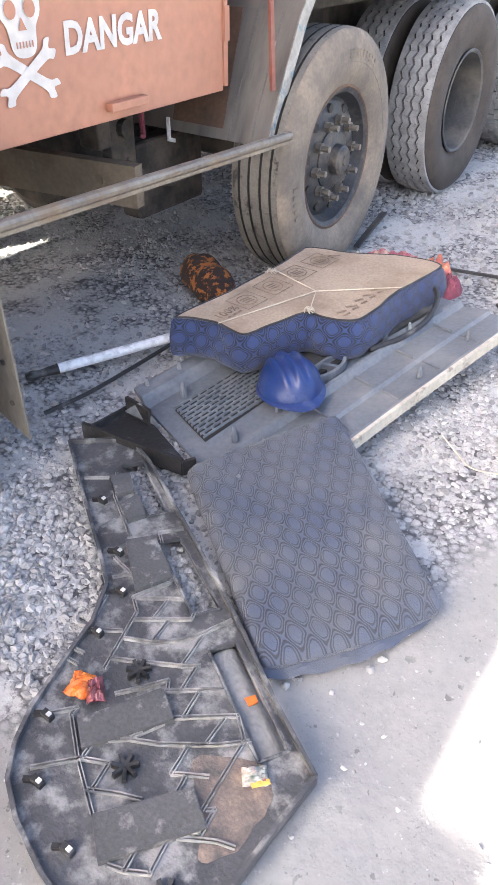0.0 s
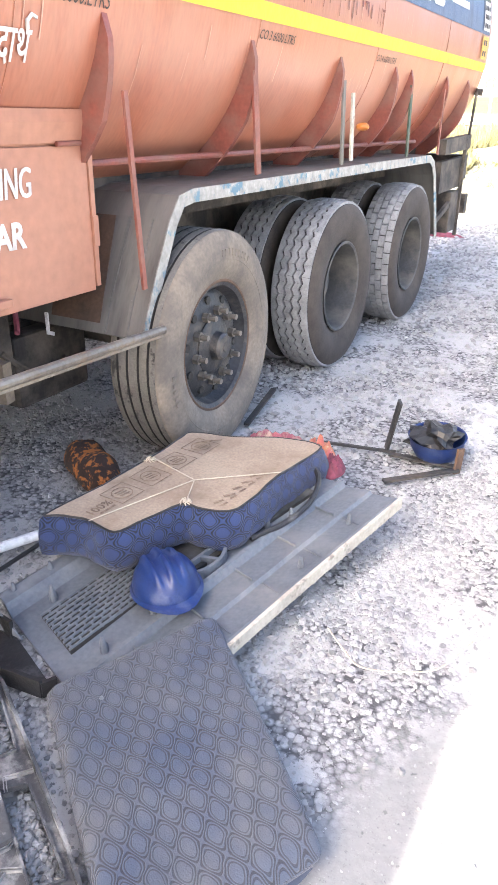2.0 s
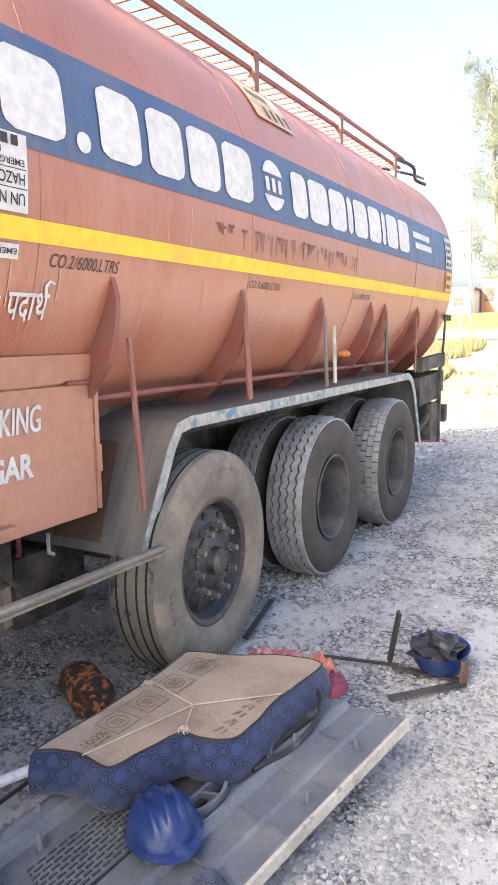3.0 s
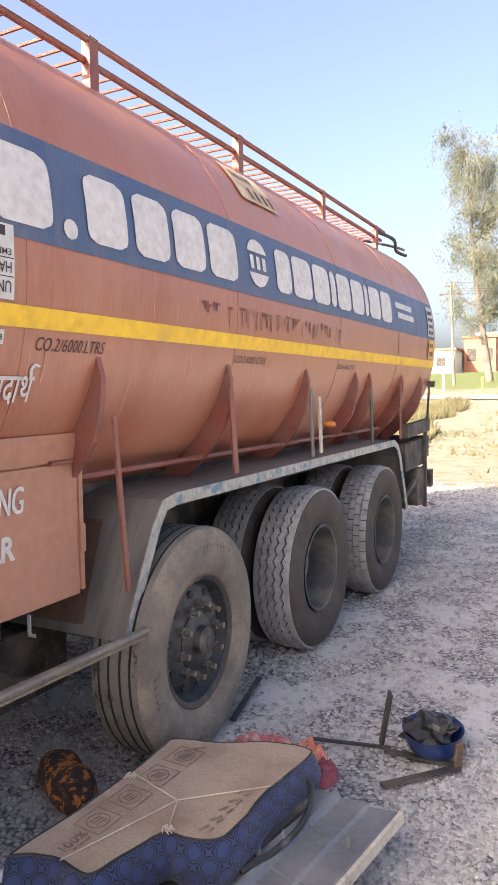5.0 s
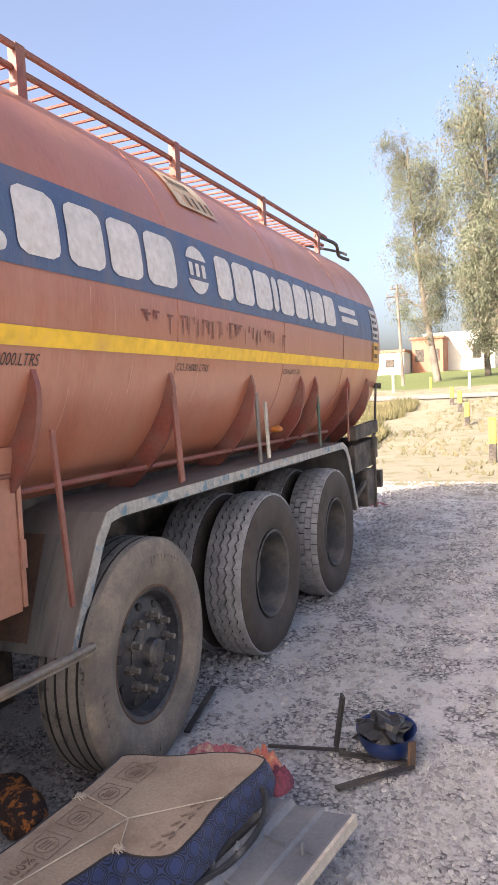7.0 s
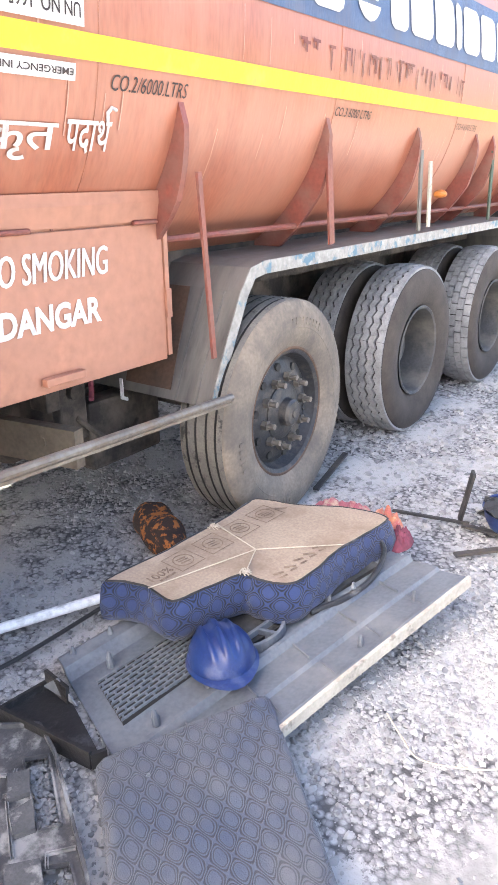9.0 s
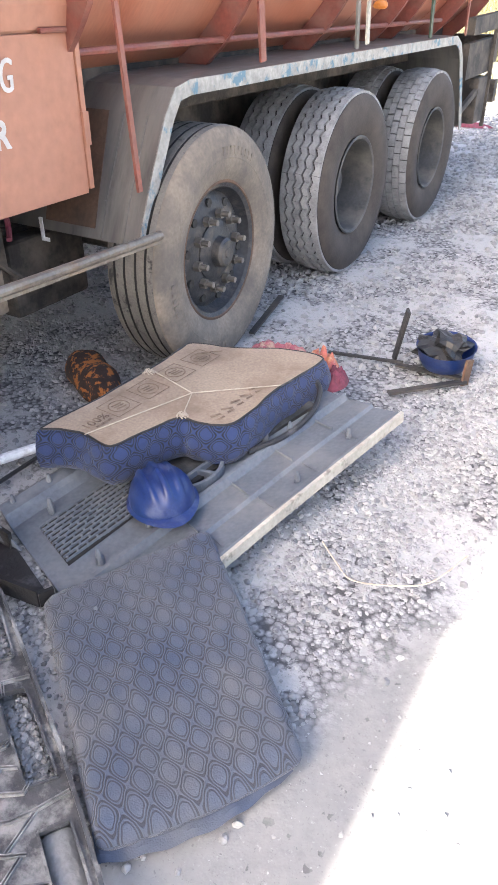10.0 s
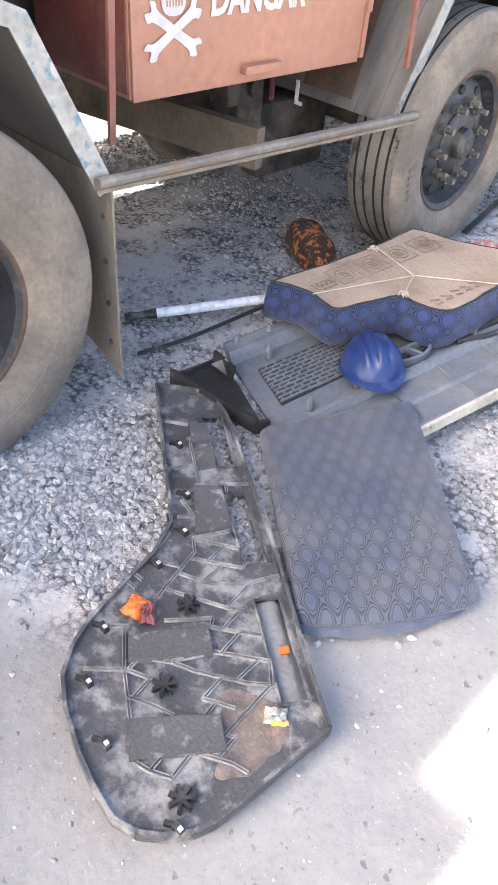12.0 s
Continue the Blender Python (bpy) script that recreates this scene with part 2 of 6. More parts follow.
def mat_ground():
    """Crushed pale stone with powdery white patches; far off straw-coloured earth, then a green field."""
    m = bpy.data.materials.new("ground_gravel")
    m.use_nodes = True
    N, L = m.node_tree.nodes, m.node_tree.links
    bs = N["Principled BSDF"]
    tc = N.new("ShaderNodeTexCoord")
    P = tc.outputs["Object"]

    def noise_node(scale, detail=6, rough=0.6):
        n = N.new("ShaderNodeTexNoise")
        n.inputs["Scale"].default_value, n.inputs["Detail"].default_value, n.inputs["Roughness"].default_value = scale, detail, rough
        L.new(P, n.inputs["Vector"])
        return n.outputs[0]

    def ramp(src, a, b, lo=0.0, hi=1.0):
        r = N.new("ShaderNodeMapRange")
        r.inputs[1].default_value, r.inputs[2].default_value, r.inputs[3].default_value, r.inputs[4].default_value = a, b, lo, hi
        L.new(src, r.inputs[0])
        return r.outputs[0]

    def blend(f, a, b, kind="MIX"):
        x = N.new("ShaderNodeMix")
        x.data_type, x.blend_type = "RGBA", kind
        if isinstance(f, float):
            x.inputs[0].default_value = f
        else:
            L.new(f, x.inputs[0])
        for slot, v in ((6, a), (7, b)):
            if isinstance(v, tuple):
                x.inputs[slot].default_value = (*v, 1)
            else:
                L.new(v, x.inputs[slot])
        return x.outputs[2]

    xyz = N.new("ShaderNodeSeparateXYZ")
    L.new(P, xyz.inputs[0])

    def calc(kind, p, q, r=None):
        n = N.new("ShaderNodeMath")
        n.operation = kind
        for k, v in enumerate((p, q, r)):
            if isinstance(v, (int, float)):
                n.inputs[k].default_value = v
            elif v is not None:
                L.new(v, n.inputs[k])
        return n.outputs[0]

    def voronoi(scale):
        v = N.new("ShaderNodeTexVoronoi")
        v.inputs["Scale"].default_value = scale
        L.new(P, v.inputs["Vector"])
        return v

    vor, vor2 = voronoi(48), voronoi(150)
    sep = N.new("ShaderNodeSeparateColor")
    L.new(vor.outputs["Color"], sep.inputs[0])
    # broken stone, with lime powder in patches of two sizes
    stone = blend(sep.outputs[0], (0.2, 0.203, 0.21), (0.42, 0.421, 0.422))
    stone = blend(ramp(vor.outputs["Distance"], 0.35, 0.75), stone, (0.085, 0.086, 0.09))
    stone = blend(ramp(noise_node(13, 6, 0.75), 0.52, 0.6, 0.0, 0.35), stone, (0.105, 0.107, 0.112))
    powder = blend(noise_node(40, 4), (0.435, 0.434, 0.432), (0.34, 0.339, 0.338))
    powder = blend(ramp(noise_node(150, 3), 0.62, 0.68), powder, (0.2, 0.2, 0.2))
    patch = calc("MAXIMUM", ramp(noise_node(2.1, 10, 0.7), 0.475, 0.535), ramp(noise_node(6.5, 8, 0.7), 0.53, 0.57, 0.0, 0.9))
    loose = blend(patch, stone, powder)
    # packed fine sand where vehicles have run
    sand = blend(noise_node(3.0, 8, 0.6), (0.20, 0.201, 0.204), (0.24, 0.24, 0.242))
    sand = blend(ramp(noise_node(34, 6, 0.75), 0.5, 0.7, 0.0, 0.5), sand, (0.165, 0.166, 0.169))
    sand = blend(ramp(noise_node(120, 4, 0.7), 0.6, 0.68, 0.0, 0.7), sand, (0.12, 0.121, 0.124))
    sand = blend(ramp(noise_node(27, 3, 0.6), 0.655, 0.685, 0.0, 0.75), sand, (0.095, 0.096, 0.1))
    sand = blend(ramp(noise_node(9, 7, 0.7), 0.45, 0.65, 0.0, 0.45), sand, (0.27, 0.268, 0.262))
    sand = blend(ramp(noise_node(75, 4, 0.7), 0.62, 0.7, 0.0, 0.6), sand, (0.34, 0.34, 0.338))
    edge = calc("MULTIPLY_ADD", noise_node(2.6, 6, 0.65), 0.5, -0.25)
    run1 = calc("SUBTRACT", calc("ADD", xyz.outputs[0], edge), calc("MULTIPLY_ADD", xyz.outputs[1], 0.42, 0.62))
    run2 = calc("ADD", calc("SUBTRACT", calc("MULTIPLY_ADD", xyz.outputs[0], 0.25, 0.33), xyz.outputs[1]), edge)
    packed = calc("MAXIMUM", ramp(run1, -0.04, 0.1), ramp(run2, -0.04, 0.1))
    near = blend(packed, loose, sand)
    # paler where the sun falls: colour lifted to raise bounce light
    pale_tone = blend(noise_node(5, 7, 0.65), (0.36, 0.355, 0.34), (0.43, 0.425, 0.41))
    near = blend(ramp(calc("MULTIPLY_ADD", noise_node(1.6, 6, 0.6), 1.2, xyz.outputs[0]), 2.3, 3.0), near, pale_tone)
    earth = blend(noise_node(0.9, 8), (0.15, 0.14, 0.10), (0.24, 0.226, 0.175))
    earth = blend(ramp(noise_node(2.4, 8, 0.7), 0.5, 0.6, 0.0, 0.6), earth, (0.12, 0.115, 0.06))
    field = blend(noise_node(0.3, 6), (0.085, 0.115, 0.04), (0.125, 0.145, 0.055))
    add = N.new("ShaderNodeMath")
    add.operation = "MULTIPLY_ADD"
    L.new(noise_node(0.7, 5), add.inputs[0])
    add.inputs[1].default_value = 3.0
    L.new(xyz.outputs[1], add.inputs[2])
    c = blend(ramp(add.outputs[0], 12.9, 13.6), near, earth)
    c = blend(ramp(add.outputs[0], 43.5, 44.5), c, field)
    L.new(c, bs.inputs["Base Color"])
    bs.inputs["Roughness"].default_value = 0.95
    bs.inputs["Specular IOR Level"].default_value = 0.2
    h = N.new("ShaderNodeMath")
    h.operation = "ADD"
    L.new(ramp(vor.outputs["Distance"], 0.0, 0.8, 1.0, 0.0), h.inputs[0])
    L.new(ramp(vor2.outputs["Distance"], 0.0, 0.8, 0.35, 0.0), h.inputs[1])
    flat = N.new("ShaderNodeMath")
    flat.operation = "MULTIPLY"
    L.new(h.outputs[0], flat.inputs[0])
    L.new(calc("MULTIPLY", ramp(patch, 0.0, 1.0, 1.0, 0.3), ramp(packed, 0.0, 1.0, 1.0, 0.25)), flat.inputs[1])
    bp = N.new("ShaderNodeBump")
    bp.inputs["Strength"].default_value, bp.inputs["Distance"].default_value = 0.5, 0.008
    L.new(flat.outputs[0], bp.inputs["Height"])
    L.new(bp.outputs[0], bs.inputs["Normal"])
    return m


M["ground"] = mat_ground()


def mat_stones():
    """Broken limestone, each stone with a grey of its own."""
    m = mat("gravel_stone", (0.31, 0.31, 0.31), (0.24, 0.24, 0.24), rough=0.9, scale=20, fine=90, bump=0.4)
    N, L = m.node_tree.nodes, m.node_tree.links
    geo = N.new("ShaderNodeNewGeometry")
    ramp = N.new("ShaderNodeValToRGB")
    el = ramp.color_ramp.elements
    el[0].position, el[0].color = 0.0, (0.13, 0.133, 0.14, 1)
    el[1].position, el[1].color = 1.0, (0.40, 0.398, 0.396, 1)
    mid = el.new(0.35)
    mid.color = (0.265, 0.268, 0.273, 1)
    L.new(geo.outputs["Random Per Island"], ramp.inputs[0])
    bs = N["Principled BSDF"]
    old = bs.inputs["Base Color"].links[0].from_socket
    mul = N.new("ShaderNodeMix")
    mul.data_type, mul.blend_type = "RGBA", "MIX"
    mul.inputs[0].default_value = 0.75
    L.new(old, mul.inputs[6])
    L.new(ramp.outputs[0], mul.inputs[7])
    L.new(mul.outputs[2], bs.inputs["Base Color"])
    return m


M["gravel"] = mat_stones()


def mat_quilt(name, base, line, scale_u, scale_v, dust, dust_amount):
    """Woven fabric with an ogee lattice of darker double lines, by the UV map in metres."""
    m = bpy.data.materials.new(name)
    m.use_nodes = True
    N, L = m.node_tree.nodes, m.node_tree.links
    bs = N["Principled BSDF"]
    tc = N.new("ShaderNodeTexCoord")
    xyz = N.new("ShaderNodeSeparateXYZ")
    L.new(tc.outputs["UV"], xyz.inputs[0])

    def op(kind, a, b=None, c=None):
        n = N.new("ShaderNodeMath")
        n.operation = kind
        for k, v in enumerate((a, b, c)):
            if v is None:
                continue
            if isinstance(v, (int, float)):
                n.inputs[k].default_value = v
            else:
                L.new(v, n.inputs[k])
        return n.outputs[0]

    # rounded lozenges in offset rows between wavy double lines, each with an inner ring
    bend = N.new("ShaderNodeTexNoise")
    bend.inputs["Scale"].default_value = 30
    L.new(tc.outputs["UV"], bend.inputs["Vector"])
    wob = op("MULTIPLY", op("SUBTRACT", bend.outputs[0], 0.5), 0.7)
    field = op("MULTIPLY", op("ABSOLUTE", op("ADD", op("COSINE", op("ADD", op("MULTIPLY", xyz.outputs[0], scale_u), wob)), op("COSINE", op("ADD", op("MULTIPLY", xyz.outputs[1], scale_v), wob)))), 0.5)

    def stripe(at, half):
        r = N.new("ShaderNodeMapRange")
        r.inputs[1].default_value, r.inputs[2].default_value, r.inputs[3].default_value, r.inputs[4].default_value = half * 0.55, half, 1.0, 0.0
        L.new(op("ABSOLUTE", op("SUBTRACT", field, at)), r.inputs[0])
        return r.outputs[0]

    lines = op("MAXIMUM", stripe(0.15, 0.11), op("MULTIPLY", stripe(0.46, 0.10), 0.85))
    n = N.new("ShaderNodeTexNoise")
    n.inputs["Scale"].default_value, n.inputs["Detail"].default_value = 5, 8
    L.new(tc.outputs["Object"], n.inputs["Vector"])
    weave = N.new("ShaderNodeTexNoise")
    weave.inputs["Scale"].default_value = 260
    L.new(tc.outputs["Object"], weave.inputs["Vector"])
    a = N.new("ShaderNodeMix")
    a.data_type = "RGBA"
    a.inputs[6].default_value, a.inputs[7].default_value = (*base, 1), (*line, 1)
    L.new(op("MULTIPLY", lines, 0.9), a.inputs[0])
    b = N.new("ShaderNodeMix")
    b.data_type = "RGBA"
    b.inputs[7].default_value = (*dust, 1)
    r = N.new("ShaderNodeMapRange")
    r.inputs[1].default_value, r.inputs[2].default_value, r.inputs[4].default_value = 0.35, 0.7, dust_amount
    L.new(n.outputs[0], r.inputs[0])
    L.new(op("MULTIPLY", r.outputs[0], op("SUBTRACT", 1.0, op("MULTIPLY", lines, 0.55))), b.inputs[0])
    L.new(a.outputs[2], b.inputs[6])
    L.new(b.outputs[2], bs.inputs["Base Color"])
    bs.inputs["Roughness"].default_value = 0.9
    bs.inputs["Sheen Weight"].default_value = 0.15
    bp = N.new("ShaderNodeBump")
    bp.inputs["Strength"].default_value, bp.inputs["Distance"].default_value = 0.5, 0.004
    L.new(op("ADD", op("MULTIPLY", lines, -1.0), op("MULTIPLY", weave.outputs[0], 0.6)), bp.inputs["Height"])
    L.new(bp.outputs[0], bs.inputs["Normal"])
    return m


M["quilt_dusty"] = mat_quilt("dusty_blue_quilt", (0.044, 0.060, 0.10), (0.015, 0.018, 0.028), 2 * math.pi / 0.06, 2 * math.pi / 0.094, (0.09, 0.095, 0.104), 0.72)
M["quilt_blue"] = mat_quilt("blue_quilt", (0.016, 0.034, 0.108), (0.002, 0.003, 0.007), 2 * math.pi / 0.086, 2 * math.pi / 0.08, (0.018, 0.024, 0.05), 0.3)


# ---- mesh helpers ----
def mesh_of(bm, name, smooth=False):
    me = bpy.data.meshes.new(name)
    bmesh.ops.recalc_face_normals(bm, faces=bm.faces[:])
    bm.to_mesh(me)
    bm.free()
    if smooth:
        smooth_mesh(me)
    return me


def smooth_mesh(me, angle=40):
    me.polygons.foreach_set("use_smooth", [True] * len(me.polygons))
    me.set_sharp_from_angle(angle=radians(angle))


def islands(me):
    """The separate pieces of a mesh, as lists of faces."""
    owner = list(range(len(me.vertices)))

    def root(i):
        while owner[i] != i:
            owner[i] = owner[owner[i]]
            i = owner[i]
        return i

    for p in me.polygons:
        for v in p.vertices[1:]:
            owner[root(v)] = root(p.vertices[0])
    out = {}
    for p in me.polygons:
        out.setdefault(root(p.vertices[0]), []).append(list(p.vertices))
    return list(out.values())


def link_letters(name, me, material, parent, label=""):
    """One part for each letter or printed mark."""
    for faces in islands(me):
        used = sorted({i for f in faces for i in f})
        at = {i: k for k, i in enumerate(used)}
        piece = bpy.data.meshes.new(name)
        piece.from_pydata([me.vertices[i].co[:] for i in used], [], [[at[i] for i in f] for f in faces])
        ob = link_part(name, piece, material, parent, label)
    return ob


def link_part(name, me, material, parent, label="", basis=None):
    ob = new(name, me)
    if material and not me.materials:
        me.materials.append(material)
    ob.parent = parent
    if parent.type == "EMPTY":
        ob.matrix_parent_inverse = parent.matrix_basis.inverted()
    if basis is not None:
        ob.matrix_basis = basis
    if label:
        ob["label"] = label
    return ob


def part(name, bm, material, parent, label="", smooth=False, basis=None):
    return link_part(name, mesh_of(bm, name, smooth), material, parent, label, basis)


def thing(name, loc, label, category, group="", kind=""):
    e = new(name)
    e.empty_display_size = 0.1
    e.location = loc
    return tagged(e, label, category, group, kind)


def solo(name, bm, material, label, category, smooth=False, group="", kind=""):
    me = mesh_of(bm, name, smooth)
    me.materials.append(material)
    return tagged(new(name, me), label, category, group, kind)


def box(bm, lo, hi, bevel=0.0):
    x0, y0, z0 = lo
    x1, y1, z1 = hi
    v = [bm.verts.new(p) for p in ((x0, y0, z0), (x1, y0, z0), (x1, y1, z0), (x0, y1, z0), (x0, y0, z1), (x1, y0, z1), (x1, y1, z1), (x0, y1, z1))]
    fs = [bm.faces.new([v[i] for i in q]) for q in ((3, 2, 1, 0), (4, 5, 6, 7), (0, 1, 5, 4), (1, 2, 6, 5), (2, 3, 7, 6), (3, 0, 4, 7))]
    if bevel:
        edges = list({e for f in fs for e in f.edges})
        bmesh.ops.bevel(bm, geom=edges, offset=bevel, segments=2, affect="EDGES", profile=0.5)
    return bm


def bar(bm, p0, p1, w, h, up=(0, 0, 1)):
    """A box-section bar between two points."""
    p0, p1 = Vector(p0), Vector(p1)
    d = (p1 - p0).normalized()
    s = d.cross(Vector(up))
    s = s.normalized() if s.length > 1e-4 else Vector((1, 0, 0))
    u = s.cross(d)
    v = [bm.verts.new(p + s * a * w / 2 + u * b * h / 2) for p in (p0, p1) for a, b in ((-1, -1), (1, -1), (1, 1), (-1, 1))]
    for q in ((3, 2, 1, 0), (4, 5, 6, 7), (0, 1, 5, 4), (1, 2, 6, 5), (2, 3, 7, 6), (3, 0, 4, 7)):
        bm.faces.new([v[i] for i in q])
    return bm


def tube(bm, pts, r, n=10, caps=True):
    """A round tube along points; r is a number or a list."""
    pts = [Vector(p) for p in pts]
    rings = []
    side = None
    for i, p in enumerate(pts):
        d = (pts[min(i + 1, len(pts) - 1)] - pts[max(i - 1, 0)]).normalized()
        if side is None:
            side = d.orthogonal().normalized()
        side = (side - d * side.dot(d)).normalized()
        other = d.cross(side)
        ri = r[i] if isinstance(r, (list, tuple)) else r
        rings.append([bm.verts.new(p + (side * math.cos(a) + other * math.sin(a)) * ri) for a in (2 * math.pi * k / n for k in range(n))])
    for a, b in zip(rings, rings[1:]):
        for k in range(n):
            bm.faces.new((a[k], a[(k + 1) % n], b[(k + 1) % n], b[k]))
    if caps:
        bm.faces.new(rings[0][::-1])
        bm.faces.new(rings[-1])
    return bm


def revolve(bm, profile, n=48, closed=False, axis="x"):
    """Turns (along, radius) pairs round the x axis (or z)."""
    rings = []
    for a, r in profile:
        ring = []
        for k in range(n):
            t = 2 * math.pi * k / n
            p = (a, r * math.cos(t), r * math.sin(t)) if axis == "x" else (r * math.cos(t), r * math.sin(t), a)
            ring.append(bm.verts.new(p))
        rings.append(ring)
    pairs = list(zip(rings, rings[1:])) + ([(rings[-1], rings[0])] if closed else [])
    for a, b in pairs:
        for k in range(n):
            bm.faces.new((a[k], a[(k + 1) % n], b[(k + 1) % n], b[k]))
    return bm


def prism(bm, outline, lo, hi, to=None):
    """A flat plate with the 2D outline from height lo to hi; to() maps (a, b, h) to a place."""
    to = to or (lambda a, b, h: (a, b, h))
    low = [bm.verts.new(to(a, b, lo)) for a, b in outline]
    top = [bm.verts.new(to(a, b, hi)) for a, b in outline]
    n = len(outline)
    bm.faces.new(low[::-1])
    bm.faces.new(top)
    for k in range(n):
        bm.faces.new((low[k], low[(k + 1) % n], top[(k + 1) % n], top[k]))
    return bm


def spline(pts, steps=6, closed=True):
    """Catmull-Rom through points."""
    n = len(pts)
    out = []
    for i in range(n if closed else n - 1):
        p = [Vector(pts[(i + k) % n] if closed else pts[min(max(i + k, 0), n - 1)]) for k in (-1, 0, 1, 2)]
        for s in range(steps):
            t = s / steps
            out.append(0.5 * (2 * p[1] + (p[2] - p[0]) * t + (2 * p[0] - 5 * p[1] + 4 * p[2] - p[3]) * t * t + (3 * p[1] - p[0] - 3 * p[2] + p[3]) * t ** 3))
    if not closed:
        out.append(Vector(pts[-1]))
    return out


def words(text, size, bold=0.0, shear=0.0):
    """The mesh of a line of text, flat in x and y, from the built-in font."""
    cu = bpy.data.curves.new("writing", "FONT")
    cu.body, cu.size, cu.offset, cu.shear, cu.resolution_u = text, size, bold, shear, 3
    ob = bpy.data.objects.new("writing", cu)
    scene.collection.objects.link(ob)
    bpy.context.view_layer.update()
    me = bpy.data.meshes.new_from_object(ob.evaluated_get(bpy.context.evaluated_depsgraph_get()))
    bpy.data.objects.remove(ob)
    bpy.data.curves.remove(cu)
    return me


def fit_text(text, y0, y1, z0, z1, surface, bold=0.01, flip=False, rise=0.0, lift=0.003, shear=0.0):
    """Text stretched to y0..y1 and z0..z1 on a side surface x = surface(z); rise: how much its far end lies higher."""
    me = words(text, 1.0, bold, shear)
    co = np.array([v.co[:] for v in me.vertices])
    a, b = co[:, :2].min(0), co[:, :2].max(0)
    for v in me.vertices:
        u, w = (v.co.x - a[0]) / (b[0] - a[0]), (v.co.y - a[1]) / (b[1] - a[1])
        if flip:
            u, w = 1 - u, 1 - w
        y, z = y0 + (y1 - y0) * u, z0 + (z1 - z0) * w + rise * u
        v.co = (surface(z) + lift, y, z)
    me.update()
    return me


def ground_height(x, y):
    pts = ((-1000, 0.0), (13, 0.0), (17, 0.03), (24, 0.38), (30, 1.05), (31, 1.18), (38, 1.3), (42, 1.65), (75, 3.2), (120, 5.0), (1500, 9.0))
    z = float(np.interp(y, [p[0] for p in pts], [p[1] for p in pts]))
    near = max(0.0, 1 - max(abs(x) - 6, 0) / 6) if y < 13 else 0.0
    bumps = 0.010 * noise.noise(Vector((x * 2.1, y * 2.1, 0))) + 0.007 * noise.noise(Vector((x * 6.3, y * 6.3, 3)))
    far = 0.12 * noise.noise(Vector((x * 0.4, y * 0.4, 7))) if y > 14 and not 30.5 < y < 38.5 else 0.0
    return z + near * bumps + far * min(1.0, max(0.0, (y - 14) / 4)) - 0.006


# ---- ground ----
def axis_steps(lo, hi, fine, far, grow=1.35):
    mid = list(np.arange(lo, hi + 1e-6, fine))
    out, step, p = [], fine, hi
    while p < far:
        step *= grow
        p += step
        out.append(p)
    low, step, p = [], fine, lo
    while p > -far:
        step *= grow
        p -= step
        low.append(p)
    return low[::-1] + mid + out


def build_ground():
    xs = axis_steps(-4.0, 3.5, 0.06, 1500)
    ys = axis_steps(-1.5, 9.0, 0.06, 20, 1.25)
    ys = [y for y in ys if -1.5 <= y <= 13] + list(np.arange(13.4, 46, 0.8)) + [50, 56, 64, 75, 90, 120, 180, 300, 600, 1500]
    ys = [-1500, -400, -100, -30, -10, -4, -2.5] + ys
    verts = [(x, y, ground_height(x, y)) for y in ys for x in xs]
    n = len(xs)
    faces = [(j * n + i, j * n + i + 1, (j + 1) * n + i + 1, (j + 1) * n + i) for j in range(len(ys) - 1) for i in range(n - 1)]
    me = bpy.data.meshes.new("ground")
    me.from_pydata(verts, [], faces)
    me.polygons.foreach_set("use_smooth", [True] * len(me.polygons))
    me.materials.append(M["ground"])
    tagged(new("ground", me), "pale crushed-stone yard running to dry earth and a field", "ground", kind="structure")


build_ground()
bm = bmesh.new()
steps = list(np.arange(-120, 90, 3.0))
for y0, y1 in ((31.0, 37.8),):
    a = [bm.verts.new((x, y0, 1.215)) for x in steps]
    b = [bm.verts.new((x, y1, 1.33)) for x in steps]
    for k in range(len(steps) - 1):
        bm.faces.new((a[k], a[k + 1], b[k + 1], b[k]))
solo("road", bm, M["asphalt"], "dusty grey asphalt road on a low bank", "road", kind="structure")

# ---- tanker truck ----
TX, TA, TZ, TB, TN = -1.28, 1.22, 2.12, 1.08, 2.3
T_FRONT, T_REAR = -3.76, 7.68


def tank_x(z):
    d = min(1.0, abs(z - TZ) / TB)
    return TX + TA * (1 - d ** TN) ** (1 / TN)


def tank_ring(k=1.0, n=128):
    out = []
    for i in range(n):
        t = 2 * math.pi * i / n
        c, s = math.cos(t), math.sin(t)
        out.append((TX + k * TA * math.copysign(abs(c) ** (2 / TN), c), TZ + k * TB * math.copysign(abs(s) ** (2 / TN), s)))
    return out


truck = thing("tanker_truck", (-1.28, 3.0, 0), "dusty orange oil tanker truck with blue band and grey mudguards", "truck")


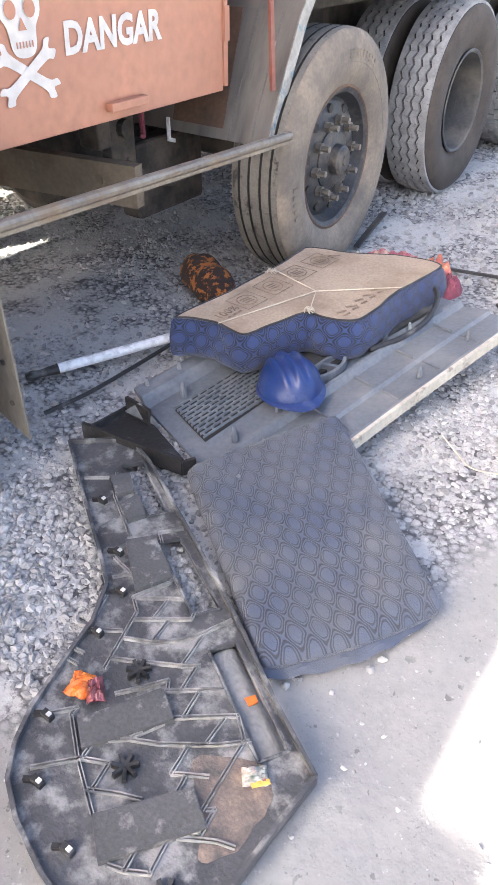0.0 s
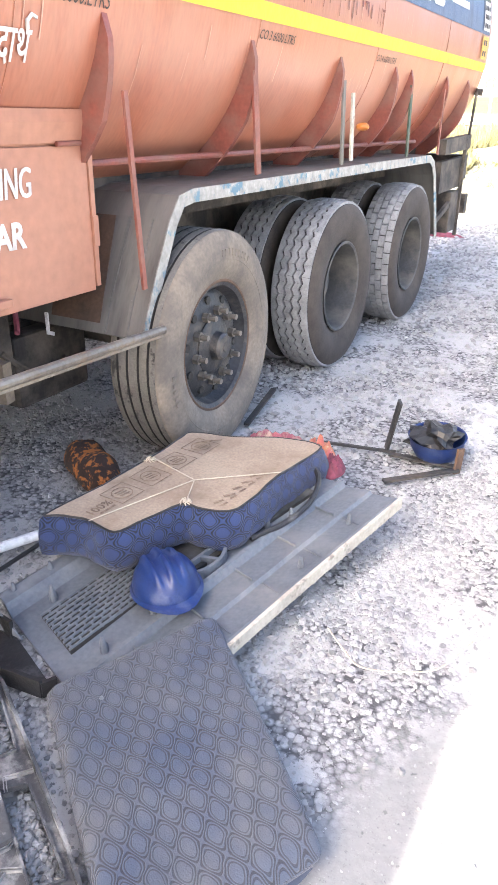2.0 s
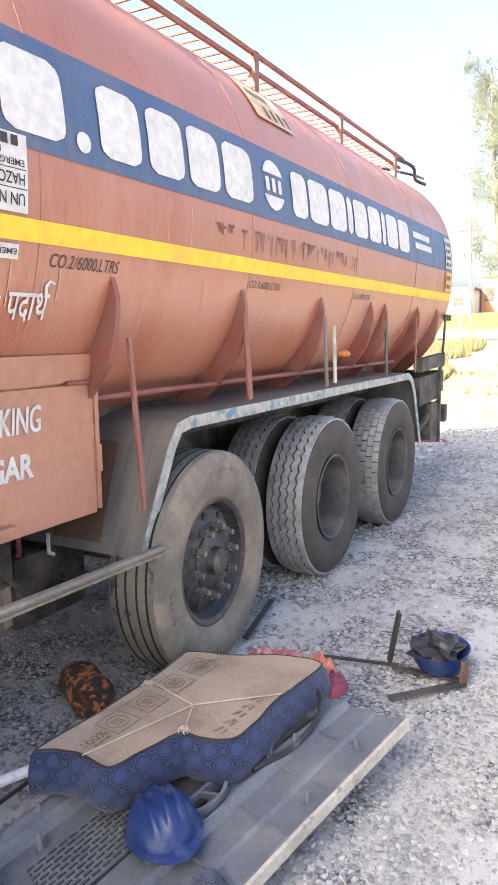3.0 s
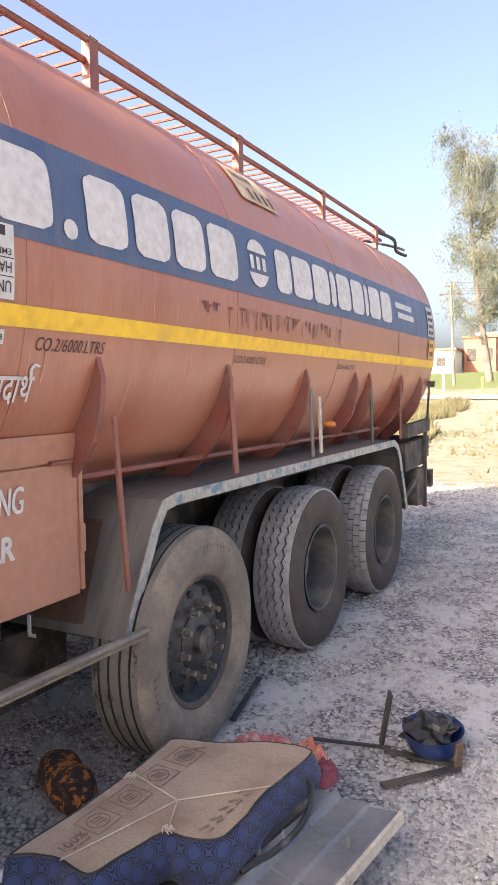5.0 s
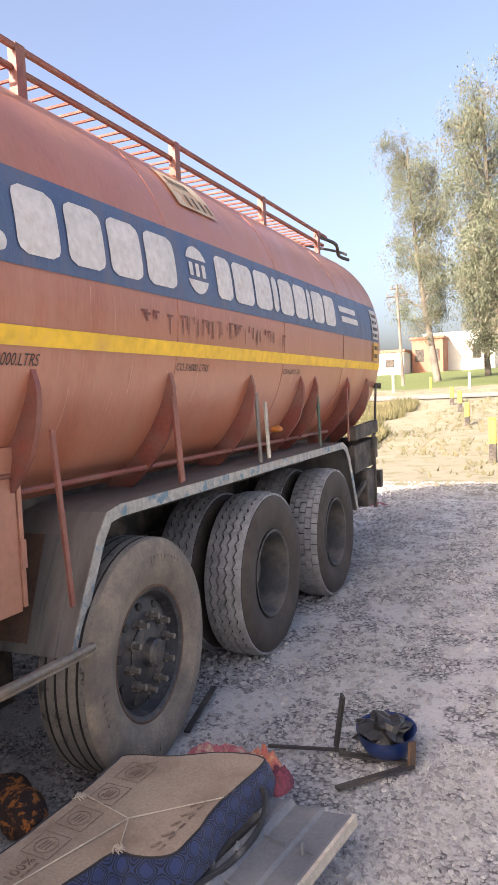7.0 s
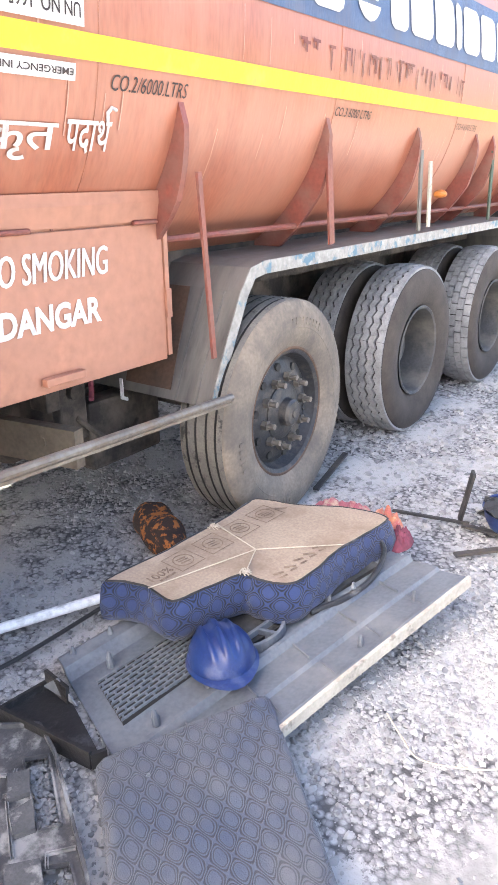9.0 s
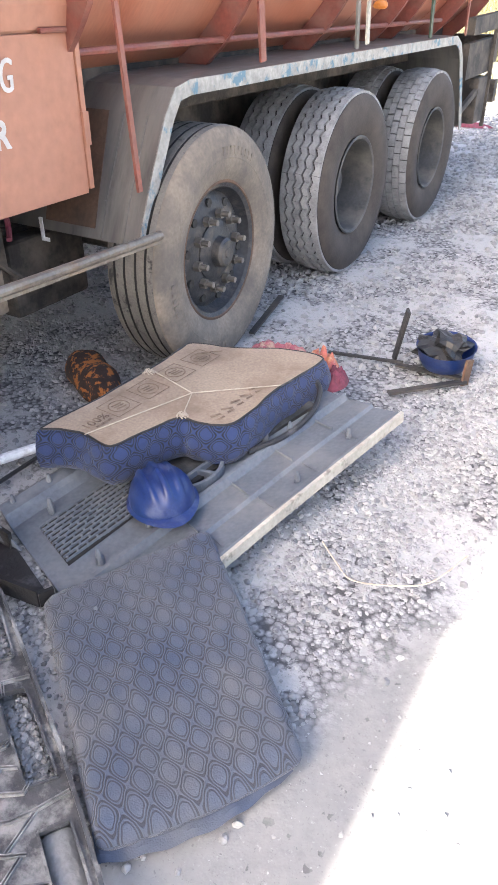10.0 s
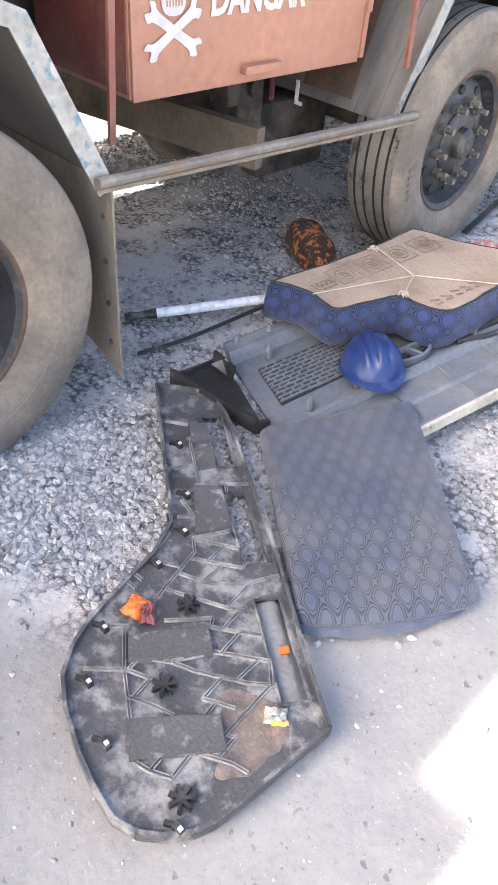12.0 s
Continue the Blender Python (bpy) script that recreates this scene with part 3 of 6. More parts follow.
def build_tank():
    bm = bmesh.new()
    rows = [(T_FRONT - 0.22, 0.5), (T_FRONT - 0.17, 0.8), (T_FRONT - 0.06, 0.965), (T_FRONT, 1.0)]
    rows += [(y, 1.0) for y in np.arange(T_FRONT + 0.5, T_REAR, 0.5)]
    rows += [(T_REAR, 1.0), (T_REAR + 0.05, 0.985), (T_REAR + 0.10, 0.94), (T_REAR + 0.16, 0.82), (T_REAR + 0.22, 0.55), (T_REAR + 0.24, 0.2)]
    rings = [[bm.verts.new((x, y, z)) for x, z in tank_ring(k)] for y, k in rows]
    n = len(rings[0])
    for a, b in zip(rings, rings[1:]):
        for k in range(n):
            bm.faces.new((a[k], a[(k + 1) % n], b[(k + 1) % n], b[k]))
    bm.faces.new(rings[0])
    bm.faces.new(rings[-1][::-1])
    return part("tank", bm, M["paint"], truck, "orange elliptical tank shell, faded and dusty", smooth=True)


tank = build_tank()


def side_strip(name, y0, y1, z0, z1, material, label, lift=0.004, rows=8, parent=None):
    bm = bmesh.new()
    cols = [y0 + (y1 - y0) * k / 24 for k in range(25)]
    grid = [[bm.verts.new((tank_x(z0 + (z1 - z0) * j / rows) + lift, y, z0 + (z1 - z0) * j / rows)) for y in cols] for j in range(rows + 1)]
    for j in range(rows):
        for k in range(24):
            bm.faces.new((grid[j][k], grid[j][k + 1], grid[j + 1][k + 1], grid[j + 1][k]))
    return part(name, bm, material, parent or tank, label, smooth=True)


side_strip("blue_band", -3.5, 7.62, 2.135, 2.49, M["blue_band"], "dark blue painted band")
side_strip("yellow_stripe", -3.5, 7.66, 1.855, 1.925, M["yellow"], "yellow reflective stripe", 0.006)


def build_lettering():
    # the firm's name as plain white blocks, one for each sign
    def block(y0, y1, z0, z1, r=0.03):
        bm = bmesh.new()
        r = min(r, (y1 - y0) / 2.01, (z1 - z0) / 2.01)
        rows = []
        for k in range(15):
            z = z0 + (z1 - z0) * k / 14
            d = max(0.0, r - min(z - z0, z1 - z))
            inset = r - math.sqrt(max(0.0, r * r - d * d))
            rows.append([bm.verts.new((tank_x(z) + 0.008, y, z)) for y in (y0 + inset, y1 - inset)])
        for a, b in zip(rows, rows[1:]):
            bm.faces.new((a[0], a[1], b[1], b[0]))
        part("letter_block", bm, M["white_paint"], tank)

    for y0, y1 in ((1.28, 1.58), (1.87, 2.14), (2.315, 2.55), (2.6, 2.84), (2.88, 3.13), (3.17, 3.44)):
        block(y0, y1, 2.18, 2.43, 0.05)
    block(1.66, 1.73, 2.17, 2.24, 0.035)
    block(2.19, 2.26, 2.17, 2.24, 0.035)
    edges = [3.88, 4.11, 4.42, 4.72, 4.84, 5.13, 5.42, 5.53, 5.83, 6.14]
    for a, b in zip(edges, edges[1:]):
        block(a + 0.015, b - 0.015, 2.19, 2.43, 0.045)
    for k, z in enumerate((2.335, 2.25)):
        block(6.26 + 0.05 * k, 6.78 + 0.05 * k, z, z + 0.05, 0.01)
    # round badge: two white caps and short bars
    for lo, hi in ((0.055, 0.125), (-0.125, -0.055)):
        bm = bmesh.new()
        rows = []
        for k in range(9):
            h = lo + (hi - lo) * k / 8
            w = math.sqrt(max(0.0, 0.1251 ** 2 - h * h))
            rows.append([bm.verts.new((tank_x(2.31 + h) + 0.008, 3.675 + e * w, 2.31 + h)) for e in (-1, 1)])
        for a, b in zip(rows, rows[1:]):
            bm.faces.new((a[0], a[1], b[1], b[0]))
        part("badge_cap", bm, M["white_paint"], tank)
    for y0 in (3.585, 3.655, 3.725):
        block(y0, y0 + 0.04, 2.275, 2.345, 0.008)


build_lettering()
link_letters("letter", fit_text("CO.2/6000.LTRS", 2.075, 2.43, 1.785, 1.83, tank_x, 0.0, shear=0.25), M["black_paint"], tank, "black hand-painted compartment mark")
link_letters("letter", fit_text("CO.3 6000 LTRS", 3.45, 3.80, 1.785, 1.822, tank_x, 0.0, shear=0.25), M["black_paint"], tank, "black hand-painted compartment mark")
link_letters("letter", fit_text("CO.4 6000 LTRS", 4.93, 5.28, 1.785, 1.82, tank_x, 0.0, shear=0.25), M["black_paint"], tank, "black hand-painted compartment mark")


def build_ribs():
    for y in (1.42, 2.405, 3.40, 4.40, 5.325, 5.655, 6.572, 7.25):
        inner, outer = [], []
        start = -math.asin(((TZ - 1.775) / TB) ** (TN / 2))
        for k in range(25):
            t = start + (-math.pi / 2 - start) * k / 24
            c, sn = math.cos(t), math.sin(t)
            p = Vector((TA * abs(c) ** (2 / TN), -TB * abs(sn) ** (2 / TN)))
            w = 0.105 * min(1.0, k / 5) ** 0.6
            nrm = Vector((c * TB, sn * TA)).normalized()
            inner.append((TX + p.x - nrm.x * 0.02, TZ + p.y - nrm.y * 0.02))
            outer.append((TX + p.x + nrm.x * w, TZ + p.y + nrm.y * w))
        bm = bmesh.new()
        prism(bm, inner + outer[::-1], y - 0.014, y + 0.014, to=lambda a, b, h: (a, h, b))
        part("tank_rib", bm, M["rib_paint"], truck, "curved saddle plate welded to the tank")


build_ribs()


def build_walkway():
    bm = bmesh.new()
    x0, x1, z = -0.5, -0.74, 3.115
    for x in (x0, x1):
        tube(bm, [(x, -3.2, z), (x, 7.25, z)], 0.016, 8)
    for y in np.arange(-3.1, 7.2, 0.11):
        tube(bm, [(x0, y, z), (x1, y, z)], 0.008, 6)
    part("walkway_ladder", bm, M["rib_paint"], truck, "red ladder-like walkway along the tank top")
    bm = bmesh.new()
    tube(bm, [(x0 + 0.02, -3.2, z + 0.085), (x0 + 0.02, 7.3, z + 0.085)], 0.016, 8)
    rail = part("walkway_rail", bm, M["rib_paint"], truck)
    for y in (-2.6, -1.24, 0.12, 1.5, 2.88, 4.26, 5.65, 7.03):
        bm = bmesh.new()
        box(bm, (x0 - 0.01, y - 0.03, z - 0.13), (x0 + 0.035, y + 0.03, z + 0.1))
        part("bracket", bm, M["rib_paint"], rail)
    bm = bmesh.new()
    tube(bm, spline([(x0, 7.0, z + 0.05), (x0 + 0.1, 7.35, z + 0.02), (x0 + 0.06, 7.6, z - 0.05), (x0 + 0.12, 7.75, z - 0.08)], 6, False), 0.017, 8)
    tube(bm, spline([(x1, 7.1, z + 0.05), (x1, 7.4, z + 0.06), (x0, 7.72, z + 0.02), (x0 + 0.1, 7.78, z - 0.02)], 6, False), 0.014, 8)
    part("vent_pipe", bm, M["black_plastic"], truck, "black vent pipes at the tank rear")


build_walkway()


# tool box on the truck's side
BX = -0.234


def build_toolbox():
    y0, y1, z0, z1 = 1.36, 2.43, 0.855, 1.375
    bm = bmesh.new()
    box(bm, (BX - 0.5, y0, z0 + 0.005), (BX - 0.012, y1, 1.44), 0.004)
    body = part("tool_box", bm, M["paint_box"], truck, "orange steel tool box with a drop-down door")
    bm = bmesh.new()
    box(bm, (BX - 0.012, y0 + 0.004, z0), (BX, y1 - 0.012, z1), 0.003)
    part("door", bm, M["paint_box"], body)
    bm = bmesh.new()
    prism(bm, [(BX - 0.01, 1.385), (BX + 0.006, 1.385), (BX + 0.02, 1.45), (BX + 0.02, 1.49), (BX - 0.5, 1.50), (BX - 0.5, 1.44), (BX - 0.01, 1.44)], y0 - 0.02, y1 + 0.035, to=lambda a, b, h: (a, h, b))
    part("top_rail", bm, M["paint_box"], body)
    bm = bmesh.new()
    box(bm, (BX, 1.80, 0.885), (BX + 0.03, 1.97, 0.912), 0.003)
    part("handle", bm, M["paint_box"], body)
    for y in (1.75, 2.32):
        bm = bmesh.new()
        tube(bm, [(BX + 0.012, y - 0.06, 1.382), (BX + 0.012, y + 0.06, 1.382)], 0.009, 8)
        part("hinge", bm, M["rib_paint"], body)
    bm = bmesh.new()
    box(bm, (BX - 0.008, y1 - 0.01, 0.87), (BX + 0.006, y1 + 0.012, 1.38))
    box(bm, (BX - 0.012, y1 - 0.012, 1.02), (BX + 0.012, y1 + 0.016, 1.13))
    part("edge_strip", bm, M["paint_box"], body)
    flat = lambda z: BX
    for shift, lift in ((0.0, 0.0025), (-0.007, 0.0045)):
        link_letters("letter", fit_text("NO SMOKING", 1.624 + shift, 2.139 + shift, 1.220, 1.316, flat, 0.0, shear=0.2, lift=lift), M["white_paint"], body, "white hand-painted warning letter")
    link_letters("letter", fit_text("DANGAR", 1.66, 2.085, 1.06, 1.15, flat, 0.04, shear=0.08), M["white_paint"], body, "white hand-painted warning word")
    # skull and crossed bones warning mark
    cy, cz = 1.515, 1.16
    bm = bmesh.new()
    head = [(0.0, 0.10), (0.045, 0.095), (0.07, 0.06), (0.07, 0.02), (0.05, -0.015), (0.042, -0.065), (0.02, -0.085), (-0.02, -0.085), (-0.042, -0.065), (-0.05, -0.015), (-0.07, 0.02), (-0.07, 0.06), (-0.045, 0.095)]
    pts = spline(head, 4)
    bm.faces.new([bm.verts.new((BX + 0.004, cy + p.x, cz + p.y)) for p in pts])
    part("warning_mark", bm, M["white_paint"], body, "white painted warning symbol")
    def mark(pts, lift, m):
        bm = bmesh.new()
        bm.faces.new([bm.verts.new((BX + lift, cy + p, cz + q)) for p, q in pts])
        part("warning_mark", bm, M[m], body)

    for oy in (-0.033, 0.033):
        mark([(oy + 0.02 * math.cos(k * 0.524), 0.03 + 0.023 * math.sin(k * 0.524)) for k in range(12)], 0.007, "paint_box")
    mark([(0, 0.012), (0.014, -0.02), (-0.014, -0.02)], 0.007, "paint_box")
    for k in range(6):
        a = -0.03 + k * 0.011
        mark([(a, -0.062), (a + 0.005, -0.062), (a + 0.005, -0.046), (a, -0.046)], 0.007, "paint_box")
    for sgn in (-1, 1):
        c, sn = math.cos(0.55), sgn * math.sin(0.55)
        bone = spline([(-0.098, 0.004), (-0.116, 0.022), (-0.098, 0.03), (-0.075, 0.016), (0.0, 0.014), (0.075, 0.016), (0.098, 0.03), (0.116, 0.022), (0.098, 0.004), (0.116, -0.014), (0.094, -0.028), (0.075, -0.016), (0.0, -0.014), (-0.075, -0.016), (-0.094, -0.028), (-0.116, -0.014)], 4)
        mark([(p.x * c - p.y * sn, p.x * sn + p.y * c - 0.125) for p in bone], 0.0045 + 0.001 * sgn, "white_paint")
    # dark sheet over the orange end face puts its shade into colour
    bm = bmesh.new()
    box(bm, (BX - 0.5, y0 - 0.004, z0 + 0.02), (BX - 0.02, y0 - 0.001, 1.43))
    part("side_sheet", bm, M["maroon"], body, "dark maroon sheet for the shaded box end")
    for k in range(3):
        bm = bmesh.new()
        box(bm, (BX - 0.001, 1.40 + 0.5 * k, 1.376), (BX + 0.004, 1.41 + 0.5 * k, 1.383))
        part("latch", bm, M["rib_paint"], body)


build_toolbox()


# mudguards
def guard(name, line, x_out, x_in, label, lip=0.055):
    """A bent sheet along (y, z) points, from x_out to x_in, with an edge strip."""
    bm = bmesh.new()
    t = 0.006
    rows = []
    for k, (y, z) in enumerate(line):
        a, b = Vector(line[max(k - 1, 0)]), Vector(line[min(k + 1, len(line) - 1)])
        d = (b - a).normalized()
        oy, oz = d.y * t, -d.x * t
        rows.append([bm.verts.new(p) for p in ((x_out, y, z), (x_in, y, z), (x_in, y + oy, z + oz), (x_out, y + oy, z + oz))])
    for a, b in zip(rows, rows[1:]):
        for k in range(4):
            bm.faces.new((a[k], a[(k + 1) % 4], b[(k + 1) % 4], b[k]))
    bm.faces.new(rows[0][::-1])
    bm.faces.new(rows[-1])
    g = part(name, bm, M["steel_grey"], truck, label)
    bm = bmesh.new()
    inner = []
    for i, (y, z) in enumerate(line):
        a = Vector(line[max(i - 1, 0)])
        b = Vector(line[min(i + 1, len(line) - 1)])
        d = (b - a).normalized()
        inner.append((y + d.y * lip, z - d.x * lip))
    n = len(line)
    for x in (x_out + 0.004,):
        o = [bm.verts.new((x, y, z)) for y, z in line]
        i_ = [bm.verts.new((x, y, z)) for y, z in inner]
        o2 = [bm.verts.new((x - 0.008, y, z)) for y, z in line]
        i2 = [bm.verts.new((x - 0.008, y, z)) for y, z in inner]
        for k in range(n - 1):
            bm.faces.new((o[k], o[k + 1], i_[k + 1], i_[k]))
            bm.faces.new((o2[k], i2[k], i2[k + 1], o2[k + 1]))
            bm.faces.new((i_[k], i_[k + 1], i2[k + 1], i2[k]))
            bm.faces.new((o[k + 1], o[k], o2[k], o2[k + 1]))
    part("edge_strip", bm, M["flaking"], g, "pale edge strip with flaking blue paint")
    return g


guard("mudguard", [(2.475, 0.66), (2.53, 0.79), (2.60, 0.93), (2.69, 1.10), (2.76, 1.185), (2.86, 1.205), (3.2, 1.205), (4.6, 1.21), (6.24, 1.21), (6.36, 1.16), (6.45, 1.05), (6.68, 0.55)], -0.07, -0.78, "grey steel mudguard over the rear wheels")
guard("mudguard", [(-0.10, 0.70), (0.0, 1.0), (0.12, 1.19), (0.40, 1.215), (0.80, 1.215), (0.91, 1.17), (1.115, 0.745)], -0.0, -0.7, "grey steel mudguard over the front wheel")
bm = bmesh.new()
prism(bm, [(0.0, 0.745), (0.0, 0.10), (-0.17, 0.17), (-0.62, 0.17), (-0.62, 0.745)], 1.105, 1.112, to=lambda a, b, h: (a, h, b))
part("mud_flap", bm, M["flap"], truck, "dusty grey-brown mud flap sheet")
# dark discs stand for the holes along the flap's edge
for z in (0.22, 0.36, 0.5, 0.64):
    bm = bmesh.new()
    tube(bm, [(-0.045, 1.1, z), (-0.045, 1.107, z)], 0.009, 8)
    part("hole_dot", bm, M["chassis"], truck)
# pressed ridges and a rusty inner sheet on the mudguard's front
for x in (-0.15, -0.26):
    bm = bmesh.new()
    bar(bm, (x, 2.473, 0.665), (x, 2.53, 0.80), 0.014, 0.008, up=(0, -1, 0))
    bar(bm, (x, 2.53, 0.80), (x, 2.683, 1.095), 0.014, 0.008, up=(0, -1, 0))
    part("pressed_ridge", bm, M["steel_grey"], truck)
bm = bmesh.new()
prism(bm, [(-0.29, 0.70), (-0.33, 1.10), (-0.62, 1.10), (-0.55, 0.70)], 0.0, 0.005, to=lambda a, b, h: (a, 2.474 + (b - 0.665) * 0.49 - 0.004 - h, b))
part("inner_sheet", bm, M["rust"], truck, "dull rust-brown inner sheet")

bm = bmesh.new()
tube(bm, [(0.02, 1.05, 0.765), (0.02, 2.50, 0.715)], 0.017, 10)
bar(bm, (0.0, 1.05, 0.742), (0.0, 2.50, 0.692), 0.035, 0.016)
part("guard_tube", bm, M["tube"], truck, "bare steel side guard tube")

for x, y0, z0, y1, z1, w, m in ((-0.07, 2.51, 0.86, 2.45, 1.55, 0.022, "rib_paint"), (-0.09, 3.45, 1.225, 3.40, 1.66, 0.045, "rib_paint"), (-0.09, 4.47, 1.22, 4.44, 1.66, 0.035, "steel_grey"), (-0.06, 4.54, 1.24, 4.51, 1.6, 0.035, "bumper_white"), (-0.09, 5.69, 1.22, 5.66, 1.68, 0.04, "green_lamp_post"), (-0.09, 6.50, 1.2, 6.50, 1.68, 0.03, "rib_paint"), (-0.12, 1.20, 0.80, 1.24, 1.6, 0.02, "rib_paint")):
    bm = bmesh.new()
    bar(bm, (x, y0, z0), (x, y1, z1), 0.012, w, up=(0, 1, 0))
    part("support_post", bm, M[m], truck)
bm = bmesh.new()
tube(bm, spline([(-0.045, 4.56, 1.42), (0.0, 4.56, 1.425), (0.03, 4.56, 1.42)], 4, False), [0.012, 0.018, 0.021, 0.023, 0.023, 0.021, 0.018, 0.014, 0.006], 12)
part("marker_lamp", bm, M["amber"], truck, "amber side marker lamp")
bm = bmesh.new()
tube(bm, [(-0.26, 2.2, 1.31), (-0.26, 6.4, 1.30)], 0.014, 8)
part("guard_pipe", bm, M["rib_paint"], truck, "thin red pipe below the tank")


# dark plank under the tank, added also to block bounce light
bm = bmesh.new()
box(bm, (-0.62, 2.46, 1.02), (-0.5, 7.4, 1.27))
part("tank_bearer", bm, M["chassis"], truck, "dark bearer beam under the tank")


# chassis
def build_chassis():
    for x in (-0.86, -1.7):
        bm = bmesh.new()
        box(bm, (x - 0.04, -4.0, 0.78), (x + 0.04, 7.7, 1.06))
        part("chassis_rail", bm, M["chassis"], truck)
    for y in (0.48, 3.0, 4.48, 5.86):
        bm = bmesh.new()
        tube(bm, [(-0.2, y, 0.5), (-2.36, y, 0.5)], 0.075, 12)
        tube(bm, [(-1.1, y, 0.5), (-1.2, y, 0.5), (-1.3, y, 0.5), (-1.4, y, 0.5)], [0.1, 0.19, 0.19, 0.1], 14)
        part("axle", bm, M["chassis"], truck)
        for x in (-0.86, -1.7):
            bm = bmesh.new()
            for k in range(6):
                w = 0.62 - 0.09 * k
                box(bm, (x - 0.045, y - w, 0.6 + k * 0.014), (x + 0.045, y + w, 0.612 + k * 0.014))
            box(bm, (x - 0.05, y - 0.08, 0.5), (x + 0.05, y + 0.08, 0.72))
            part("leaf_spring", bm, M["chassis"], truck)
    for y in (1.55, 2.6, 3.7, 5.2, 6.9, 7.6):
        bm = bmesh.new()
        box(bm, (-1.7, y - 0.05, 0.82), (-0.86, y + 0.05, 1.0))
        part("cross_member", bm, M["chassis"], truck)
    bm = bmesh.new()
    bar(bm, (-0.28, 1.97, 0.60), (-1.7, 1.66, 0.62), 0.05, 0.15)
    for k in range(4):
        c = Vector((-0.42 - 0.3 * k, 1.97 - 0.0655 * k - 0.06, 0.615 + 0.02 * (k % 2)))
        tube(bm, [c, c + Vector((0, 0.02, 0))], 0.02, 10)
    part("side_beam", bm, M["beam"], truck, "khaki steel beam with drilled holes")
    bm = bmesh.new()
    box(bm, (-0.62, 2.12, 0.5), (-0.56, 2.26, 0.95), 0.01)
    box(bm, (-0.66, 2.05, 0.66), (-0.55, 2.12, 0.9), 0.01)
    tube(bm, [(-0.56, 2.19, 0.72), (-0.53, 2.19, 0.72)], 0.035, 10)
    tube(bm, spline([(-0.56, 2.2, 0.6), (-0.5, 2.3, 0.5), (-0.55, 2.5, 0.45), (-0.7, 2.7, 0.5)], 5, False), 0.012, 6)
    box(bm, (-0.74, 2.32, 0.30), (-0.62, 2.76, 0.62), 0.02)
    part("spring_hanger", bm, M["chassis"], truck, "dark spring hanger with bolts and hose")
    bm = bmesh.new()
    tube(bm, [(-1.12, 2.15, 0.58), (-1.12, 2.18, 0.58), (-1.12, 2.62, 0.58), (-1.12, 2.66, 0.58)], [0.25, 0.30, 0.30, 0.25], 28)
    part("air_tank", bm, M["chassis"], truck, "dark cylindrical air tank between the rails")
    bm = bmesh.new()
    tube(bm, spline([(-0.5, 2.14, 0.86), (-0.47, 2.2, 0.80), (-0.5, 2.24, 0.74), (-0.46, 2.2, 0.70)], 5, False), 0.011, 8)
    part("hose", bm, M["red"], truck, "dusty red air hose")
    bm = bmesh.new()
    box(bm, (-0.555, 2.09, 0.775), (-0.545, 2.15, 0.795))
    part("tag", bm, M["white_paint"], truck)
    bm = bmesh.new()
    tube(bm, [(-0.62, 2.75, 0.66), (-0.5, 2.75, 0.66), (-0.48, 2.75, 0.66)], [0.085, 0.085, 0.05], 16)
    tube(bm, spline([(-0.5, 2.75, 0.72), (-0.45, 2.6, 0.85), (-0.5, 2.4, 0.9), (-0.6, 2.2, 0.92)], 6, False), 0.01, 6)
    part("brake_chamber", bm, M["chassis"], truck)
    # unseen cab block, sized to widen the shadow on the yard
    bm = bmesh.new()
    box(bm, (-2.34, -6.0, 0.55), (-0.23, -3.99, 3.03), 0.03)
    part("cab", bm, M["paint_box"], truck, "plain unseen driver's cab, placed for its shadow")
    # unseen far-side flaps, boxes and mudguard, added to block sun under the truck
    bm = bmesh.new()
    box(bm, (-2.56, 2.6, 0.15), (-1.75, 2.608, 0.95))
    part("mud_flap", bm, M["chassis"], truck)
    bm = bmesh.new()
    box(bm, (-2.56, 1.105, 0.12), (-1.94, 1.112, 1.2))
    part("mud_flap", bm, M["chassis"], truck)
    for y0, y1 in ((1.35, 2.45), (-2.4, -0.4)):
        bm = bmesh.new()
        box(bm, (-2.45, y0, 0.42), (-1.95, y1, 1.45), 0.01)
        part("sun_block_box", bm, M["chassis"], truck)
    bm = bmesh.new()
    prism(bm, [(2.5, 0.66), (2.76, 1.19), (6.24, 1.21), (6.68, 0.55), (6.66, 0.55), (6.22, 1.2), (2.77, 1.18), (2.52, 0.66)], -2.5, -1.8, to=lambda a, b, h: (h, a, b))
    part("mudguard", bm, M["chassis"], truck)
    bm = bmesh.new()
    box(bm, (-2.3, 7.55, 0.95), (-0.12, 7.68, 1.16))
    part("rear_beam", bm, M["chassis"], truck)
    bm = bmesh.new()
    box(bm, (-2.35, 7.7, 0.62), (-0.1, 7.8, 0.80))
    part("rear_bumper", bm, M["chassis"], truck, "dark rear bumper beam")
    bm = bmesh.new()
    bar(bm, (-0.12, 6.75, 1.25), (-0.12, 7.6, 1.28), 0.06, 0.12)
    bar(bm, (-0.15, 6.8, 1.0), (-0.15, 7.6, 1.02), 0.05, 0.26)
    bar(bm, (-0.12, 6.65, 0.62), (-0.12, 7.5, 0.85), 0.03, 0.05)
    box(bm, (-0.32, 7.15, 0.50), (-0.10, 7.42, 0.86), 0.01)
    bar(bm, (-0.1, 7.45, 0.45), (-0.1, 7.45, 1.3), 0.03, 0.03)
    part("rear_bracket", bm, M["chassis"], truck)
    bm = bmesh.new()
